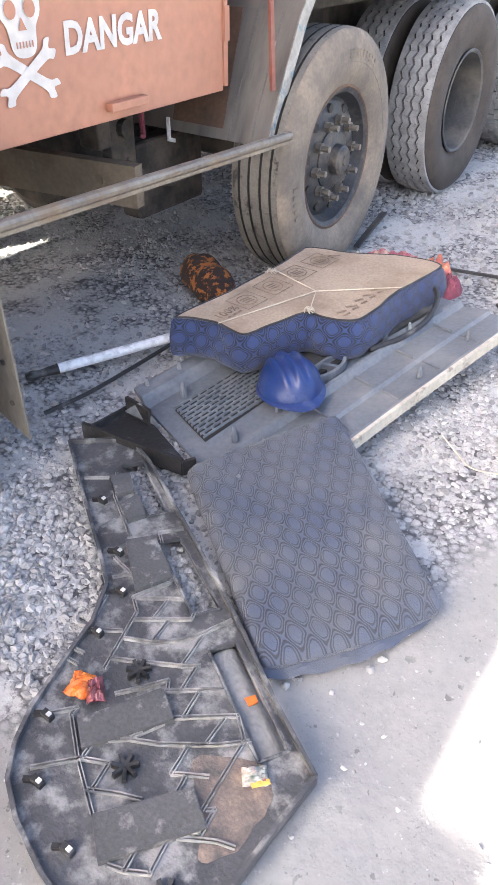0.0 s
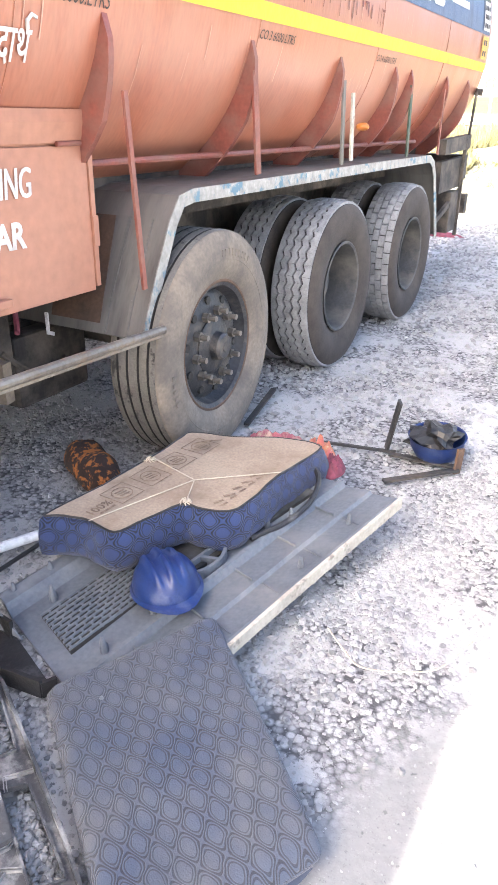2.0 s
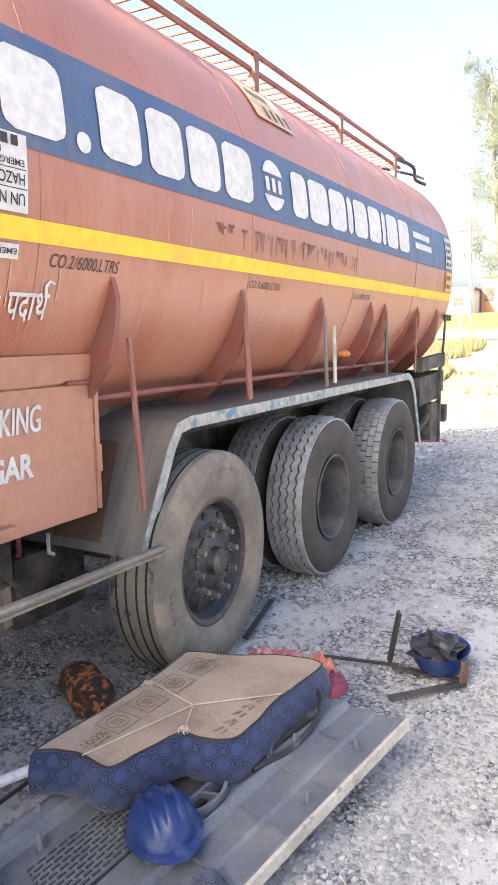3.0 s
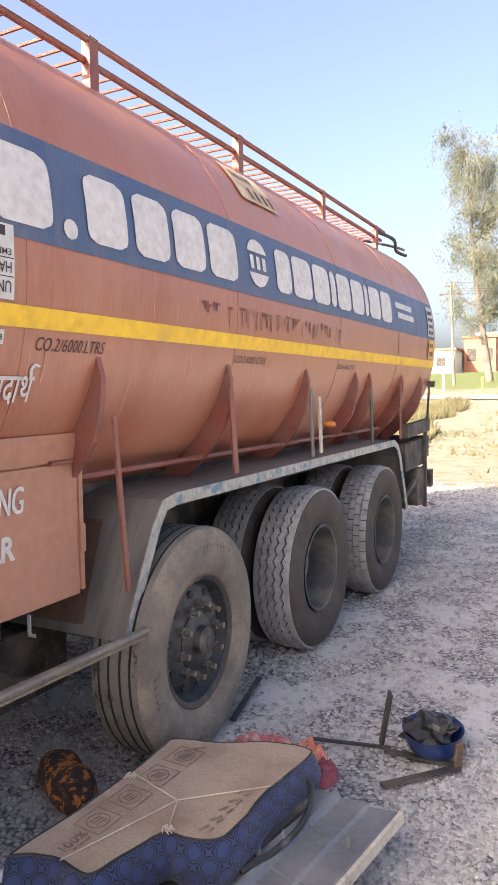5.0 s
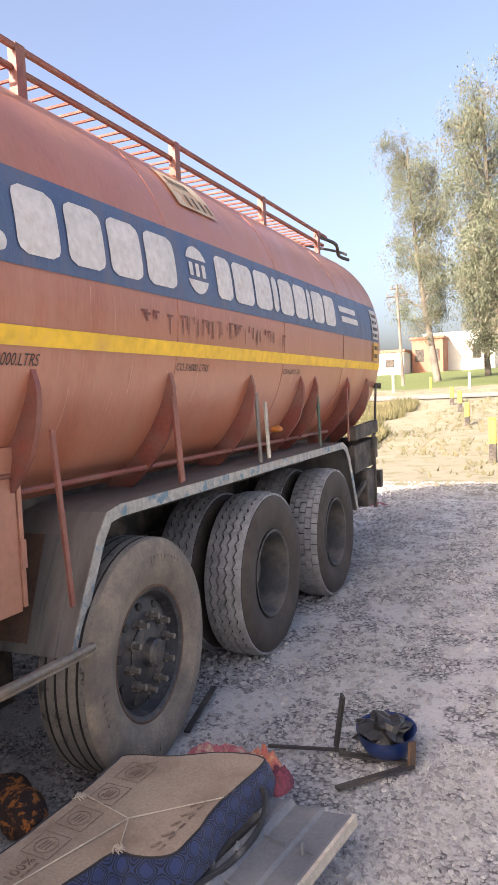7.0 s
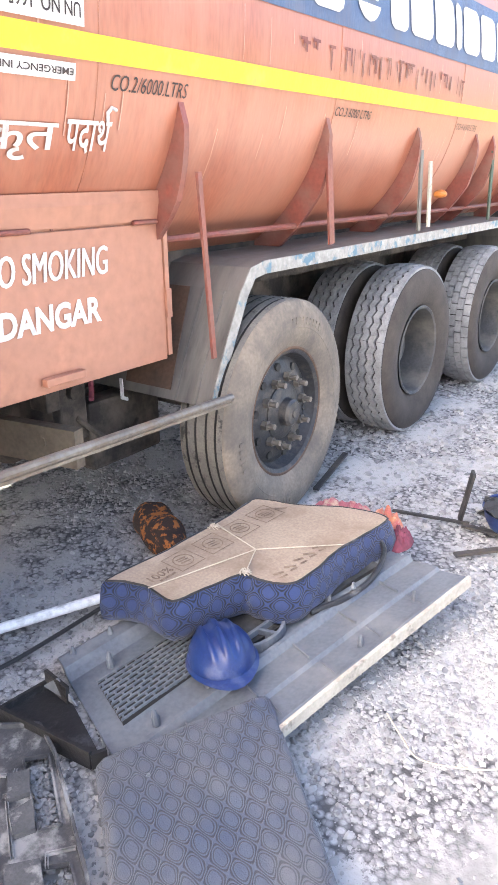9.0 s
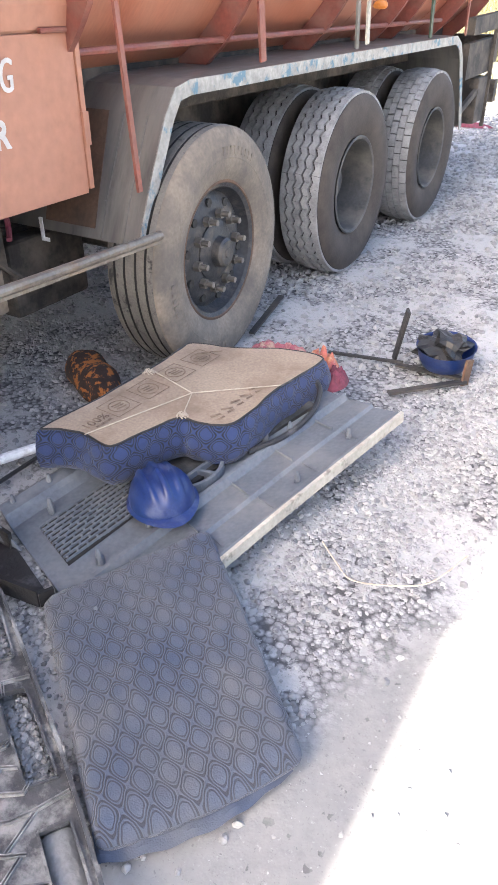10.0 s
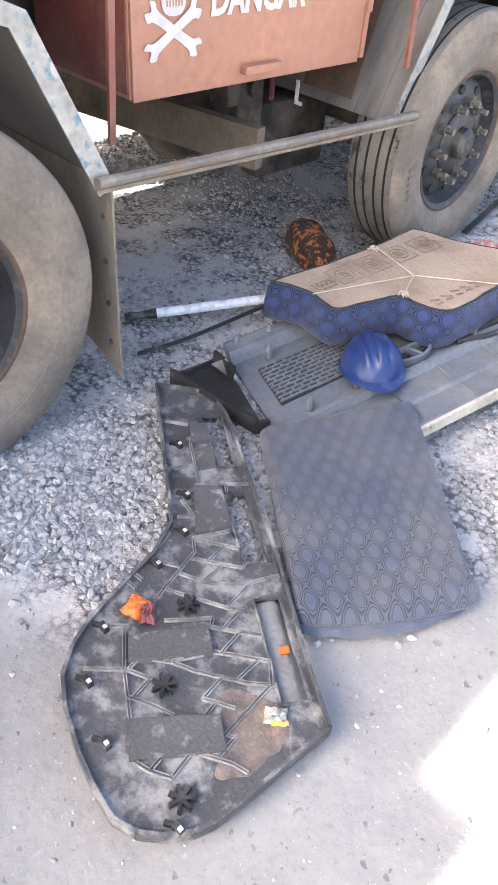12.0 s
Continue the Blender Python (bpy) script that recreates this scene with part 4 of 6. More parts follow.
    tube(bm, [(-0.1, 7.5, 1.2), (-0.1, 7.62, 1.72)], 0.012, 8)
    tube(bm, [(-0.16, 7.66, 1.70), (-0.06, 7.68, 1.69)], 0.03, 10)
    part("rear_pipe", bm, M["chassis"], truck)


build_chassis()
# white L plate stands in for light showing through a narrow gap
bm = bmesh.new()
box(bm, (-0.57, 2.462, 0.615), (-0.553, 2.468, 0.71))
box(bm, (-0.553, 2.462, 0.615), (-0.528, 2.468, 0.63))
part("bracket", bm, M["pole_white"], truck, "small white L plate standing for a gap of light")


# wheels: axis along x, outer face towards +x, made once for each kind
R, W = 0.52, 0.275


def tyre_profile(w=W, r=R, grooves=()):
    h = w / 2
    pts = [(-h * 0.72, 0.265), (-h * 0.9, 0.30), (-h * 1.02, 0.37), (-h * 1.04, 0.42), (-h * 0.97, 0.475), (-h * 0.86, r - 0.012), (-h * 0.78, r - 0.003)]
    for g in grooves:
        pts += [(g - 0.0055, r), (g - 0.004, r - 0.014), (g + 0.004, r - 0.014), (g + 0.0055, r)]
    pts += [(h * 0.78, r - 0.003), (h * 0.86, r - 0.012), (h * 0.97, 0.475), (h * 1.04, 0.42), (h * 1.02, 0.37), (h * 0.9, 0.30), (h * 0.72, 0.265)]
    return pts


def tyre_mesh(kind):
    bm = bmesh.new()
    if kind == "rib":
        pts = [(a, r + 0.022 if r < 0.31 else r) for a, r in tyre_profile(grooves=(-0.075, -0.027, 0.027, 0.075))]
        revolve(bm, pts, 72)
        revolve(bm, [(0.139, 0.39), (0.143, 0.394), (0.143, 0.398), (0.139, 0.402)], 72)
    else:
        revolve(bm, tyre_profile(r=R - 0.016), 64)
    me = mesh_of(bm, "tyre", True)
    me.materials.append(M["tyre_dusty" if kind == "rib" else "tyre_dark"])
    me.materials.append(M["slot_shade"])
    me.materials.append(M["tread_worn"])
    # faces sunk below the tread turn near-black, shade put into the colour
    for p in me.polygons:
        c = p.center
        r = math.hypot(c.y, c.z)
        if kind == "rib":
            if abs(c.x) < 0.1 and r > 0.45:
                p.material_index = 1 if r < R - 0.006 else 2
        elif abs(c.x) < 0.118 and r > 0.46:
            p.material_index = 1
    return me


def sidewall_marks():
    """Worn raised maker's marks on the tyre wall, as plain bars."""
    bm = bmesh.new()
    for a0, n in ((50, 9), (175, 5), (230, 8)):
        for k in range(n):
            t = radians(a0 + k * 4.2)
            c, u = Vector((0.142, 0.425 * math.cos(t), 0.425 * math.sin(t))), Vector((0, math.cos(t), math.sin(t)))
            bar(bm, c - u * 0.016, c + u * 0.016, 0.016, 0.005, up=(1, 0, 0))
    me = mesh_of(bm, "sidewall_marks")
    me.materials.append(M["tyre_dusty"])
    return me


def tread_mesh(kind):
    """Five raised bands: wavy ribs cut by thin sipes, or staggered blocks."""
    verts, faces = [], []
    count = 46 if kind == "zig" else 40
    lanes = np.linspace(-0.12, 0.12, 6)
    dt = 2 * math.pi / count
    for r_ in range(5):
        a, b = lanes[r_], lanes[r_ + 1]
        for k in range(count):
            t0 = dt * (k + 0.5 * (r_ % 2))
            if kind == "zig":
                wave = lambda s_: 0.008 * (1 - abs(((s_ + 0.5 * (r_ % 2)) % 1.0) * 2 - 1) * 2)
                steps = (0.012, 0.26, 0.5, 0.74, 0.988)
                left = [(a + 0.0056 + (wave(s_) if r_ else 0.0), s_) for s_ in steps]
                right = [(b - 0.0056 + (wave(s_) if r_ < 4 else 0.0), s_) for s_ in steps]
                ring = left[::-1] + right
                ring = [(x, s_ + 0.06 * ((x - a) / (b - a) - 0.5)) for x, s_ in ring]
            else:
                ring = [(a + 0.0022, 0.1), (b - 0.0022, 0.1), (b - 0.0022, 0.55), (b - 0.0022, 1.0), (a + 0.0022, 1.0), (a + 0.0022, 0.55)]
            n = len(ring)
            base = len(verts)
            for rr in (R - 0.02, R - (0.004 if r_ in (0, 4) else 0.0)):
                for x, s_ in ring:
                    t = t0 + dt * s_
                    drop = 0.012 * (abs(x) / 0.13) ** 3
                    verts.append((x, (rr - drop) * math.cos(t), (rr - drop) * math.sin(t)))
            faces.append(tuple(base + n + i for i in range(n)))
            for i in range(n):
                j = (i + 1) % n
                faces.append((base + i, base + j, base + n + j, base + n + i))
    me = bpy.data.meshes.new("tread")
    me.from_pydata(verts, [], faces)
    me.materials.append(M["tread"])
    return me


def rim_meshes():
    out = {}
    bm = bmesh.new()
    revolve(bm, [(-0.11, 0.255), (-0.10, 0.268), (-0.04, 0.25), (0.06, 0.25), (0.095, 0.268), (0.105, 0.275), (0.11, 0.268), (0.1, 0.252), (0.06, 0.24), (0.05, 0.232), (0.062, 0.215), (0.075, 0.18), (0.08, 0.15), (0.078, 0.10), (0.06, 0.095), (0.06, 0.0001)], 60)
    bmesh.ops.scale(bm, vec=(1, 1.09, 1.09), verts=bm.verts[:])
    out["front_disc"] = mesh_of(bm, "wheel", True)
    out["front_disc"].materials.append(M["rim"])
    # closed black stubs stand for the shade inside the hand holes
    bm = bmesh.new()
    tube(bm, [(-0.03, 0, 0), (0.0035, 0, 0)], 0.019, 12)
    out["holes"] = mesh_of(bm, "hand_hole")
    out["holes"].materials.append(M["slot_shade"])
    bm = bmesh.new()
    revolve(bm, [(0.05, 0.125), (0.085, 0.122), (0.095, 0.105), (0.095, 0.07), (0.10, 0.062), (0.135, 0.058), (0.145, 0.048), (0.146, 0.02), (0.152, 0.018), (0.152, 0.0001)], 32)
    bmesh.ops.scale(bm, vec=(1, 1.09, 1.09), verts=bm.verts[:])
    out["hub"] = mesh_of(bm, "hub", True)
    out["hub"].materials.append(M["rim"])
    bm = bmesh.new()
    tube(bm, [(0.065, 0, 0), (0.1, 0, 0)], 0.023, 6)
    tube(bm, [(0.1, 0, 0), (0.135, 0, 0)], 0.0135, 8)
    out["nut"] = mesh_of(bm, "lug_nut")
    out["nut"].materials.append(M["nut"])
    bm = bmesh.new()
    revolve(bm, [(0.118, 0.27), (0.122, 0.278), (0.127, 0.27), (0.12, 0.258), (0.06, 0.25), (0.0, 0.242), (-0.09, 0.235), (-0.11, 0.215), (-0.12, 0.16), (-0.12, 0.14), (-0.09, 0.12), (-0.03, 0.11), (-0.01, 0.095), (-0.005, 0.0001)], 60)
    out["dish"] = mesh_of(bm, "wheel", True)
    out["dish"].materials.append(M["rim_grey"])
    bm = bmesh.new()
    revolve(bm, [(0.097, 0.276), (0.112, 0.281), (0.114, 0.272), (0.104, 0.262)], 60)
    bmesh.ops.scale(bm, vec=(1, 1.09, 1.09), verts=bm.verts[:])
    out["ring"] = mesh_of(bm, "lock_ring", True)
    out["ring"].materials.append(M["rust"])
    return out


RM = rim_meshes()
TY = {}
MARKS = sidewall_marks()
for kind, m in (("rib", "tyre_dusty"), ("zig", "tyre_dark"), ("lug", "tyre_dark")):
    TY[kind] = tyre_mesh(kind)
TR = {k: tread_mesh(k) for k in ("zig", "lug")}


def wheel(x, y, kind, style, turn=0.0, flip=False, spin=0.0):
    basis = pose(x, y, 0.507, 0, 0, (180 if flip else 0) + turn) @ pose(0, 0, 0, spin, 0, 0)
    w = link_part("wheel", RM["front_disc" if style == "steer" else "dish"], None, truck, basis=basis)
    link_part("tyre", TY[kind], None, w, "dusty rubber truck tyre")
    if kind != "rib":
        link_part("tread", TR[kind], None, w)
    if style == "steer":
        link_part("hub", RM["hub"], None, w)
        for k in range(10):
            t = 2 * math.pi * (k + 0.5) / 10
            link_part("hand_hole", RM["holes"], None, w, basis=Matrix.Translation((0.0735, 0.216 * math.cos(t), 0.216 * math.sin(t))))
        link_part("lock_ring", RM["ring"], None, w)
        tagged(link_part("sidewall_mark", MARKS, None, w), kind="stuff")
        for k in range(10):
            t = 2 * math.pi * k / 10
            link_part("lug_nut", RM["nut"], None, w, basis=Matrix.Translation((0.006, 0.163 * math.cos(t), 0.163 * math.sin(t))))
    return w


for side, fl in ((0, False), (1, True)):
    put = lambda x: x if not side else -2.56 - x
    wheel(put(-0.15), 3.0, "rib", "steer", 2.0 if not side else 0.0, fl, 8)
    wheel(put(-0.12), 0.515, "rib", "steer", 0.0, fl, 23)
    for y, k in ((4.48, "zig"), (5.86, "lug")):
        wheel(put(-0.16), y, k, "dual", 0, fl)
        wheel(put(-0.49), y, k, "dual", 0, fl)


# ---- things on the ground before the truck ----
def build_trim_panel():
    """The inner side of a black door panel, lying on the stones."""
    th = thing("door_trim_panel", (0.8, 0.75, 0.0), "black plastic door trim panel lying face down, dusty", "trim panel")
    out = [(0.05, 1.21), (0.28, 1.05), (0.48, 0.915), (0.57, 0.85), (0.625, 0.745), (0.65, 0.635), (0.685, 0.507), (0.72, 0.434), (0.767, 0.377), (0.84, 0.336), (0.94, 0.303), (1.03, 0.285), (1.09, 0.279), (1.14, 0.297), (1.18, 0.332), (1.212, 0.375), (1.227, 0.42), (1.234, 0.48), (1.24, 0.6), (1.252, 0.73), (1.1, 0.818), (0.95, 0.917), (0.79, 1.017), (0.577, 1.139), (0.32, 1.284), (0.2, 1.329)]
    holes = [[(0.262, 1.222), (0.306, 1.275), (0.516, 1.143), (0.486, 1.098)], [(0.566, 1.040), (0.612, 1.088), (0.847, 0.957), (0.806, 0.900)], [(0.896, 0.844), (0.934, 0.900), (1.180, 0.747), (1.143, 0.690)]]
    bm = bmesh.new()
    edges = []
    for loop in [out] + holes:
        vs = [bm.verts.new((a, b, 0.045)) for a, b in loop]
        edges += [bm.edges.new((vs[k], vs[(k + 1) % len(vs)])) for k in range(len(vs))]
    bmesh.ops.triangle_fill(bm, use_beauty=True, use_dissolve=False, edges=edges)
    res = bmesh.ops.extrude_face_region(bm, geom=bm.faces[:])
    for v in res["geom"]:
        if isinstance(v, bmesh.types.BMVert):
            v.co.z -= 0.012
    sheet = part("sheet", bm, M["trim"], th)
    bm = bmesh.new()
    rim = [Vector((a, b, 0.043)) for a, b in out]
    rim.append(rim[0])
    for a, b in zip(rim, rim[1:]):
        bar(bm, a, b, 0.009, 0.034)
    for h in holes:
        for a, b in zip(h, h[1:] + h[:1]):
            bar(bm, (*a, 0.044), (*b, 0.044), 0.006, 0.016)
    part("rim", bm, M["trim"], sheet)
    pads = [[(0.785, 0.544), (0.881, 0.705), (0.950, 0.662), (0.839, 0.504)], [(0.951, 0.424), (1.072, 0.574), (1.14, 0.530), (1.02, 0.369)], [(0.505, 0.988), (0.556, 1.047), (0.690, 0.964), (0.644, 0.873)], [(0.391, 1.082), (0.403, 1.147), (0.481, 1.093), (0.456, 1.048)], [(0.285, 1.156), (0.317, 1.204), (0.381, 1.154), (0.355, 1.105)]]
    for p in pads:
        bm = bmesh.new()
        prism(bm, p, 0.045, 0.06)
        part("foam_pad", bm, M["trim_pad"], th)
    # stiffening ribs: pairs of thin upright webs, section by section
    bm = bmesh.new()

    def ribs(lines):
        for line in lines:
            for p, q in zip(line, line[1:]):
                p, q = Vector((*p, 0.048)), Vector((*q, 0.048))
                s = (q - p).cross(Vector((0, 0, 1))).normalized() * 0.0032
                d = (q - p).normalized() * 0.002
                for k in (-1, 1):
                    bar(bm, p + s * k - d, q + s * k + d, 0.0024, 0.009)

    ribs([[(0.281, 1.185), (0.344, 1.111)], [(0.327, 1.111), (0.364, 1.161)], [(0.35, 1.105), (0.493, 1.015)], [(0.218, 1.115), (0.275, 1.156)], [(0.408, 0.995), (0.419, 1.034)], [(0.52, 0.929), (0.597, 0.912)], [(0.563, 0.878), (0.596, 0.92)], [(0.553, 1.068), (0.594, 1.118)], [(0.553, 1.068), (0.579, 1.047)], [(0.62, 0.747), (0.594, 0.824)], [(0.655, 0.641), (0.679, 0.644)], [(0.646, 0.669), (0.67, 0.672)]])
    ribs([[(0.649, 0.86), (0.693, 0.949), (0.691, 0.967)], [(0.658, 0.862), (0.753, 0.926)], [(0.649, 0.86), (0.688, 0.832), (0.737, 0.672)], [(0.7, 0.812), (0.809, 0.89), (0.803, 0.914)], [(0.726, 0.902), (0.735, 0.837)], [(0.718, 0.757), (0.78, 0.787), (0.832, 0.831), (0.859, 0.877), (0.889, 0.944)], [(0.768, 0.853), (0.776, 0.791)], [(0.731, 0.698), (0.784, 0.726), (0.877, 0.777), (0.908, 0.8)], [(0.861, 0.874), (0.873, 0.783)], [(0.634, 0.727), (0.697, 0.769)]])
    ribs([[(0.803, 0.638), (0.838, 0.681), (0.874, 0.73), (0.89, 0.708), (0.99, 0.785)], [(0.903, 0.791), (0.914, 0.726)], [(0.945, 0.668), (0.969, 0.688), (1.05, 0.75)], [(0.947, 0.75), (0.959, 0.679)], [(0.851, 0.492), (0.845, 0.533), (0.898, 0.577), (0.954, 0.604), (1.054, 0.672), (1.105, 0.719)], [(1.031, 0.73), (1.034, 0.663)], [(0.945, 0.668), (0.898, 0.577)], [(0.783, 0.421), (0.845, 0.487), (0.761, 0.548), (0.761, 0.567), (0.721, 0.52)], [(0.845, 0.487), (0.944, 0.428)], [(0.851, 0.492), (0.902, 0.517), (0.913, 0.46)]])
    ribs([[(1.008, 0.633), (1.017, 0.573), (1.08, 0.61)], [(0.905, 0.454), (0.959, 0.483), (1.003, 0.5)], [(1.043, 0.584), (1.053, 0.54)], [(1.05, 0.75), (1.094, 0.711), (1.111, 0.552)], [(1.117, 0.557), (1.129, 0.567), (1.136, 0.514), (1.099, 0.486)], [(1.1, 0.485), (1.168, 0.524), (1.199, 0.533)], [(1.033, 0.379), (1.064, 0.389), (1.104, 0.412)], [(1.093, 0.47), (1.104, 0.412)], [(1.058, 0.423), (1.064, 0.389)]])
    part("stiffening_ribs", bm, M["trim_edge"], sheet)
    for x, y in ((0.338, 1.070), (0.518, 0.948), (0.619, 0.853), (0.660, 0.730), (0.728, 0.516), (0.820, 0.408), (0.960, 0.355), (1.19, 0.36)):
        bm = bmesh.new()
        box(bm, (x - 0.016, y - 0.008, 0.045), (x + 0.012, y + 0.008, 0.062), 0.002)
        bar(bm, (x - 0.03, y - 0.012, 0.05), (x - 0.01, y, 0.052), 0.010, 0.012)
        c = part("clip", bm, M["black_plastic"], th)
        bm = bmesh.new()
        box(bm, (x - 0.001, y - 0.005, 0.0625), (x + 0.009, y + 0.005, 0.067), 0.001)
        part("clip_cap", bm, M["white_paint"], c)
    # brown dirt spilled on the sheet
    bm = bmesh.new()
    blob = spline([(1.03, 0.62), (1.08, 0.66), (1.15, 0.69), (1.2, 0.66), (1.21, 0.6), (1.2, 0.52), (1.16, 0.48), (1.13, 0.53), (1.08, 0.57)], 5)
    prism(bm, [(p.x + 0.008 * noise.noise(Vector((p.x * 40, p.y * 40, 1))), p.y + 0.008 * noise.noise(Vector((p.x * 40, p.y * 40, 6)))) for p in blob], 0.0455, 0.0475)
    M["dirt"] = mat("brown_dirt", (0.22, 0.165, 0.135), (0.15, 0.12, 0.105), rough=0.95, scale=14, fine=120, dust=(0.07, 0.068, 0.068), dust_amount=0.45, dust_scale=18)
    part("dirt_patch", bm, M["dirt"], sheet, "dry brown dirt")
    for x, y in ((0.936, 0.528), (0.807, 0.708), (1.15, 0.40)):
        bm = bmesh.new()
        for k in range(7):
            a = k * 0.9
            bar(bm, (x, y, 0.05), (x + 0.028 * math.cos(a), y + 0.028 * math.sin(a), 0.055), 0.008, 0.014)
        part("clip_base", bm, M["black_plastic"], th)


build_trim_panel()
bm = bmesh.new()
n = 14
grid = []
for j in range(7):
    row = []
    for i in range(n + 1):
        e, o = i / n, (j / 6 - 0.5) * 2
        x, y = 0.915 + 0.246 * e + 0.020 * o, 0.872 - 0.152 * e + 0.030 * o
        row.append(bm.verts.new((x, y, 0.030 - 0.018 * abs(o) ** 3 + 0.007 * noise.noise(Vector((x * 25, y * 25, 3))))))
    grid.append(row)
for a, b in zip(grid, grid[1:]):
    for i in range(n):
        bm.faces.new((a[i], a[i + 1], b[i + 1], b[i]))
solo("sand_heap", bm, M["stone_piece"], "pale sand and grit lying in the panel slot", "sand", smooth=True, kind="stuff")


def pillow(name, corners, z_bottom, z_top, round_, material, n=28, puff=0.012, seed=0, bulge=(0, 0, 0)):
    """A soft slab over four corners (in order round), with soft edges and a gentle unevenness; UV in metres."""
    bm = bmesh.new()
    uv = bm.loops.layers.uv.new("UVMap")
    c = [Vector(p) for p in corners]
    lu, lv = (c[1] - c[0]).length, (c[3] - c[0]).length

    def at(u, v, k):
        # u, v in 0..1; pulls the corners in to a round outline
        a, b = u * 2 - 1, v * 2 - 1
        p = 26.0
        m = max(abs(a), abs(b))
        if m > 0:
            scale = m / ((abs(a) ** p + abs(b) ** p) ** (1 / p))
            a, b = a * scale, b * scale
        q = ((c[0] * (1 - a) + c[1] * (1 + a)) * (1 - b) + (c[3] * (1 - a) + c[2] * (1 + a)) * (1 + b)) / 4
        q += Vector(bulge) * max(0.0, b) ** 4 * (1 - a * a)
        return q, m, (q - c[0]).dot(c[1] - c[0]) / lu, (q - c[0]).dot(c[3] - c[0]) / lv

    verts, flat = {}, {}
    for top in (1, 0):
        for j in range(n + 1):
            for i in range(n + 1):
                u, v = i / n, j / n
                q, m, su, sv = at(u, v, top)
                flat[i, j] = (su, sv)
                edge = max(0.0, (m - 0.88) / 0.12)
                drop = (z_top - z_bottom) * 0.42 * (1 - math.sqrt(max(0.0, 1 - edge * edge)))
                rough = puff * noise.noise(Vector((u * 4 + seed, v * 4, seed))) + 0.4 * puff * noise.noise(Vector((u * 13, v * 13, seed)))
                base = q.z
                z = base + (z_top - drop + rough * (1 - edge) if top else z_bottom + drop)
                verts[top, i, j] = bm.verts.new((q.x, q.y, z))
    def face(keys, uvs):
        f = bm.faces.new([verts[k] for k in keys])
        for l, t in zip(f.loops, uvs):
            l[uv].uv = t
        return f
    for j in range(n):
        for i in range(n):
            ks = [(i, j), (i + 1, j), (i + 1, j + 1), (i, j + 1)]
            face([(1, *k) for k in ks], [flat[k] for k in ks])
            face([(0, *k) for k in ks[::-1]], [flat[k] for k in ks[::-1]])
    ring = [(i, 0) for i in range(n)] + [(n, j) for j in range(n)] + [(i, n) for i in range(n, 0, -1)] + [(0, j) for j in range(n, 0, -1)]
    for k, a in enumerate(ring):
        b = ring[(k + 1) % len(ring)]
        w = k / n * 0.6
        face([(0, *a), (0, *b), (1, *b), (1, *a)], [(w, 0), (w + 0.6 / n, 0), (w + 0.6 / n, 0.06), (w, 0.06)])
    return bm


mat_thing = thing("seat_mattress", (0.86, 1.3, 0.0), "flat dusty blue quilted seat cushion lying on gravel", "cushion")
part("cushion", pillow("cushion", [(0.425, 1.33, -0.01), (0.70, 1.775, 0.055), (1.29, 1.27, 0.01), (1.022, 0.878, 0.0)], 0.0, 0.075, 0.05, M["quilt_dusty"], n=40, puff=0.014, bulge=(0.014, -0.01, -0.005)), M["quilt_dusty"], mat_thing, smooth=True)
bm = bmesh.new()
hem = spline([(1.026, 0.872), (1.085, 0.925), (1.15, 1.0), (1.205, 1.085), (1.24, 1.17), (1.268, 1.25)], 6, False)
rows = []
for k, p in enumerate(hem):
    sag = 0.005 * math.sin(k * 1.1)
    rows.append([bm.verts.new((p.x - d, p.y + 0.85 * d, z + sag)) for d, z in ((0.0, 0.010), (-0.004, 0.018), (0.004, 0.028 + sag), (0.02, 0.030), (0.03, 0.044), (0.07, 0.046))])
for a_, b_ in zip(rows, rows[1:]):
    for k in range(5):
        bm.faces.new((a_[k], a_[k + 1], b_[k + 1], b_[k]))
part("hem", bm, M["quilt_dusty"], mat_thing, "sagging hem of the cover", smooth=True)


# grey bumper panel: local u along its length, v across towards the truck
P0 = Vector((0.714, 1.275, 0.035))
PU = (Vector((1.005, 2.575, 0.195)) - P0).normalized()
PV = Vector((-0.709, 0.285, 0.0))
PV = (PV - PU * PV.dot(PU)).normalized()
PW = PU.cross(PV)
PM = Matrix(((PU.x, PV.x, PW.x, P0.x), (PU.y, PV.y, PW.y, P0.y), (PU.z, PV.z, PW.z, P0.z), (0, 0, 0, 1)))
PLEN = 1.335


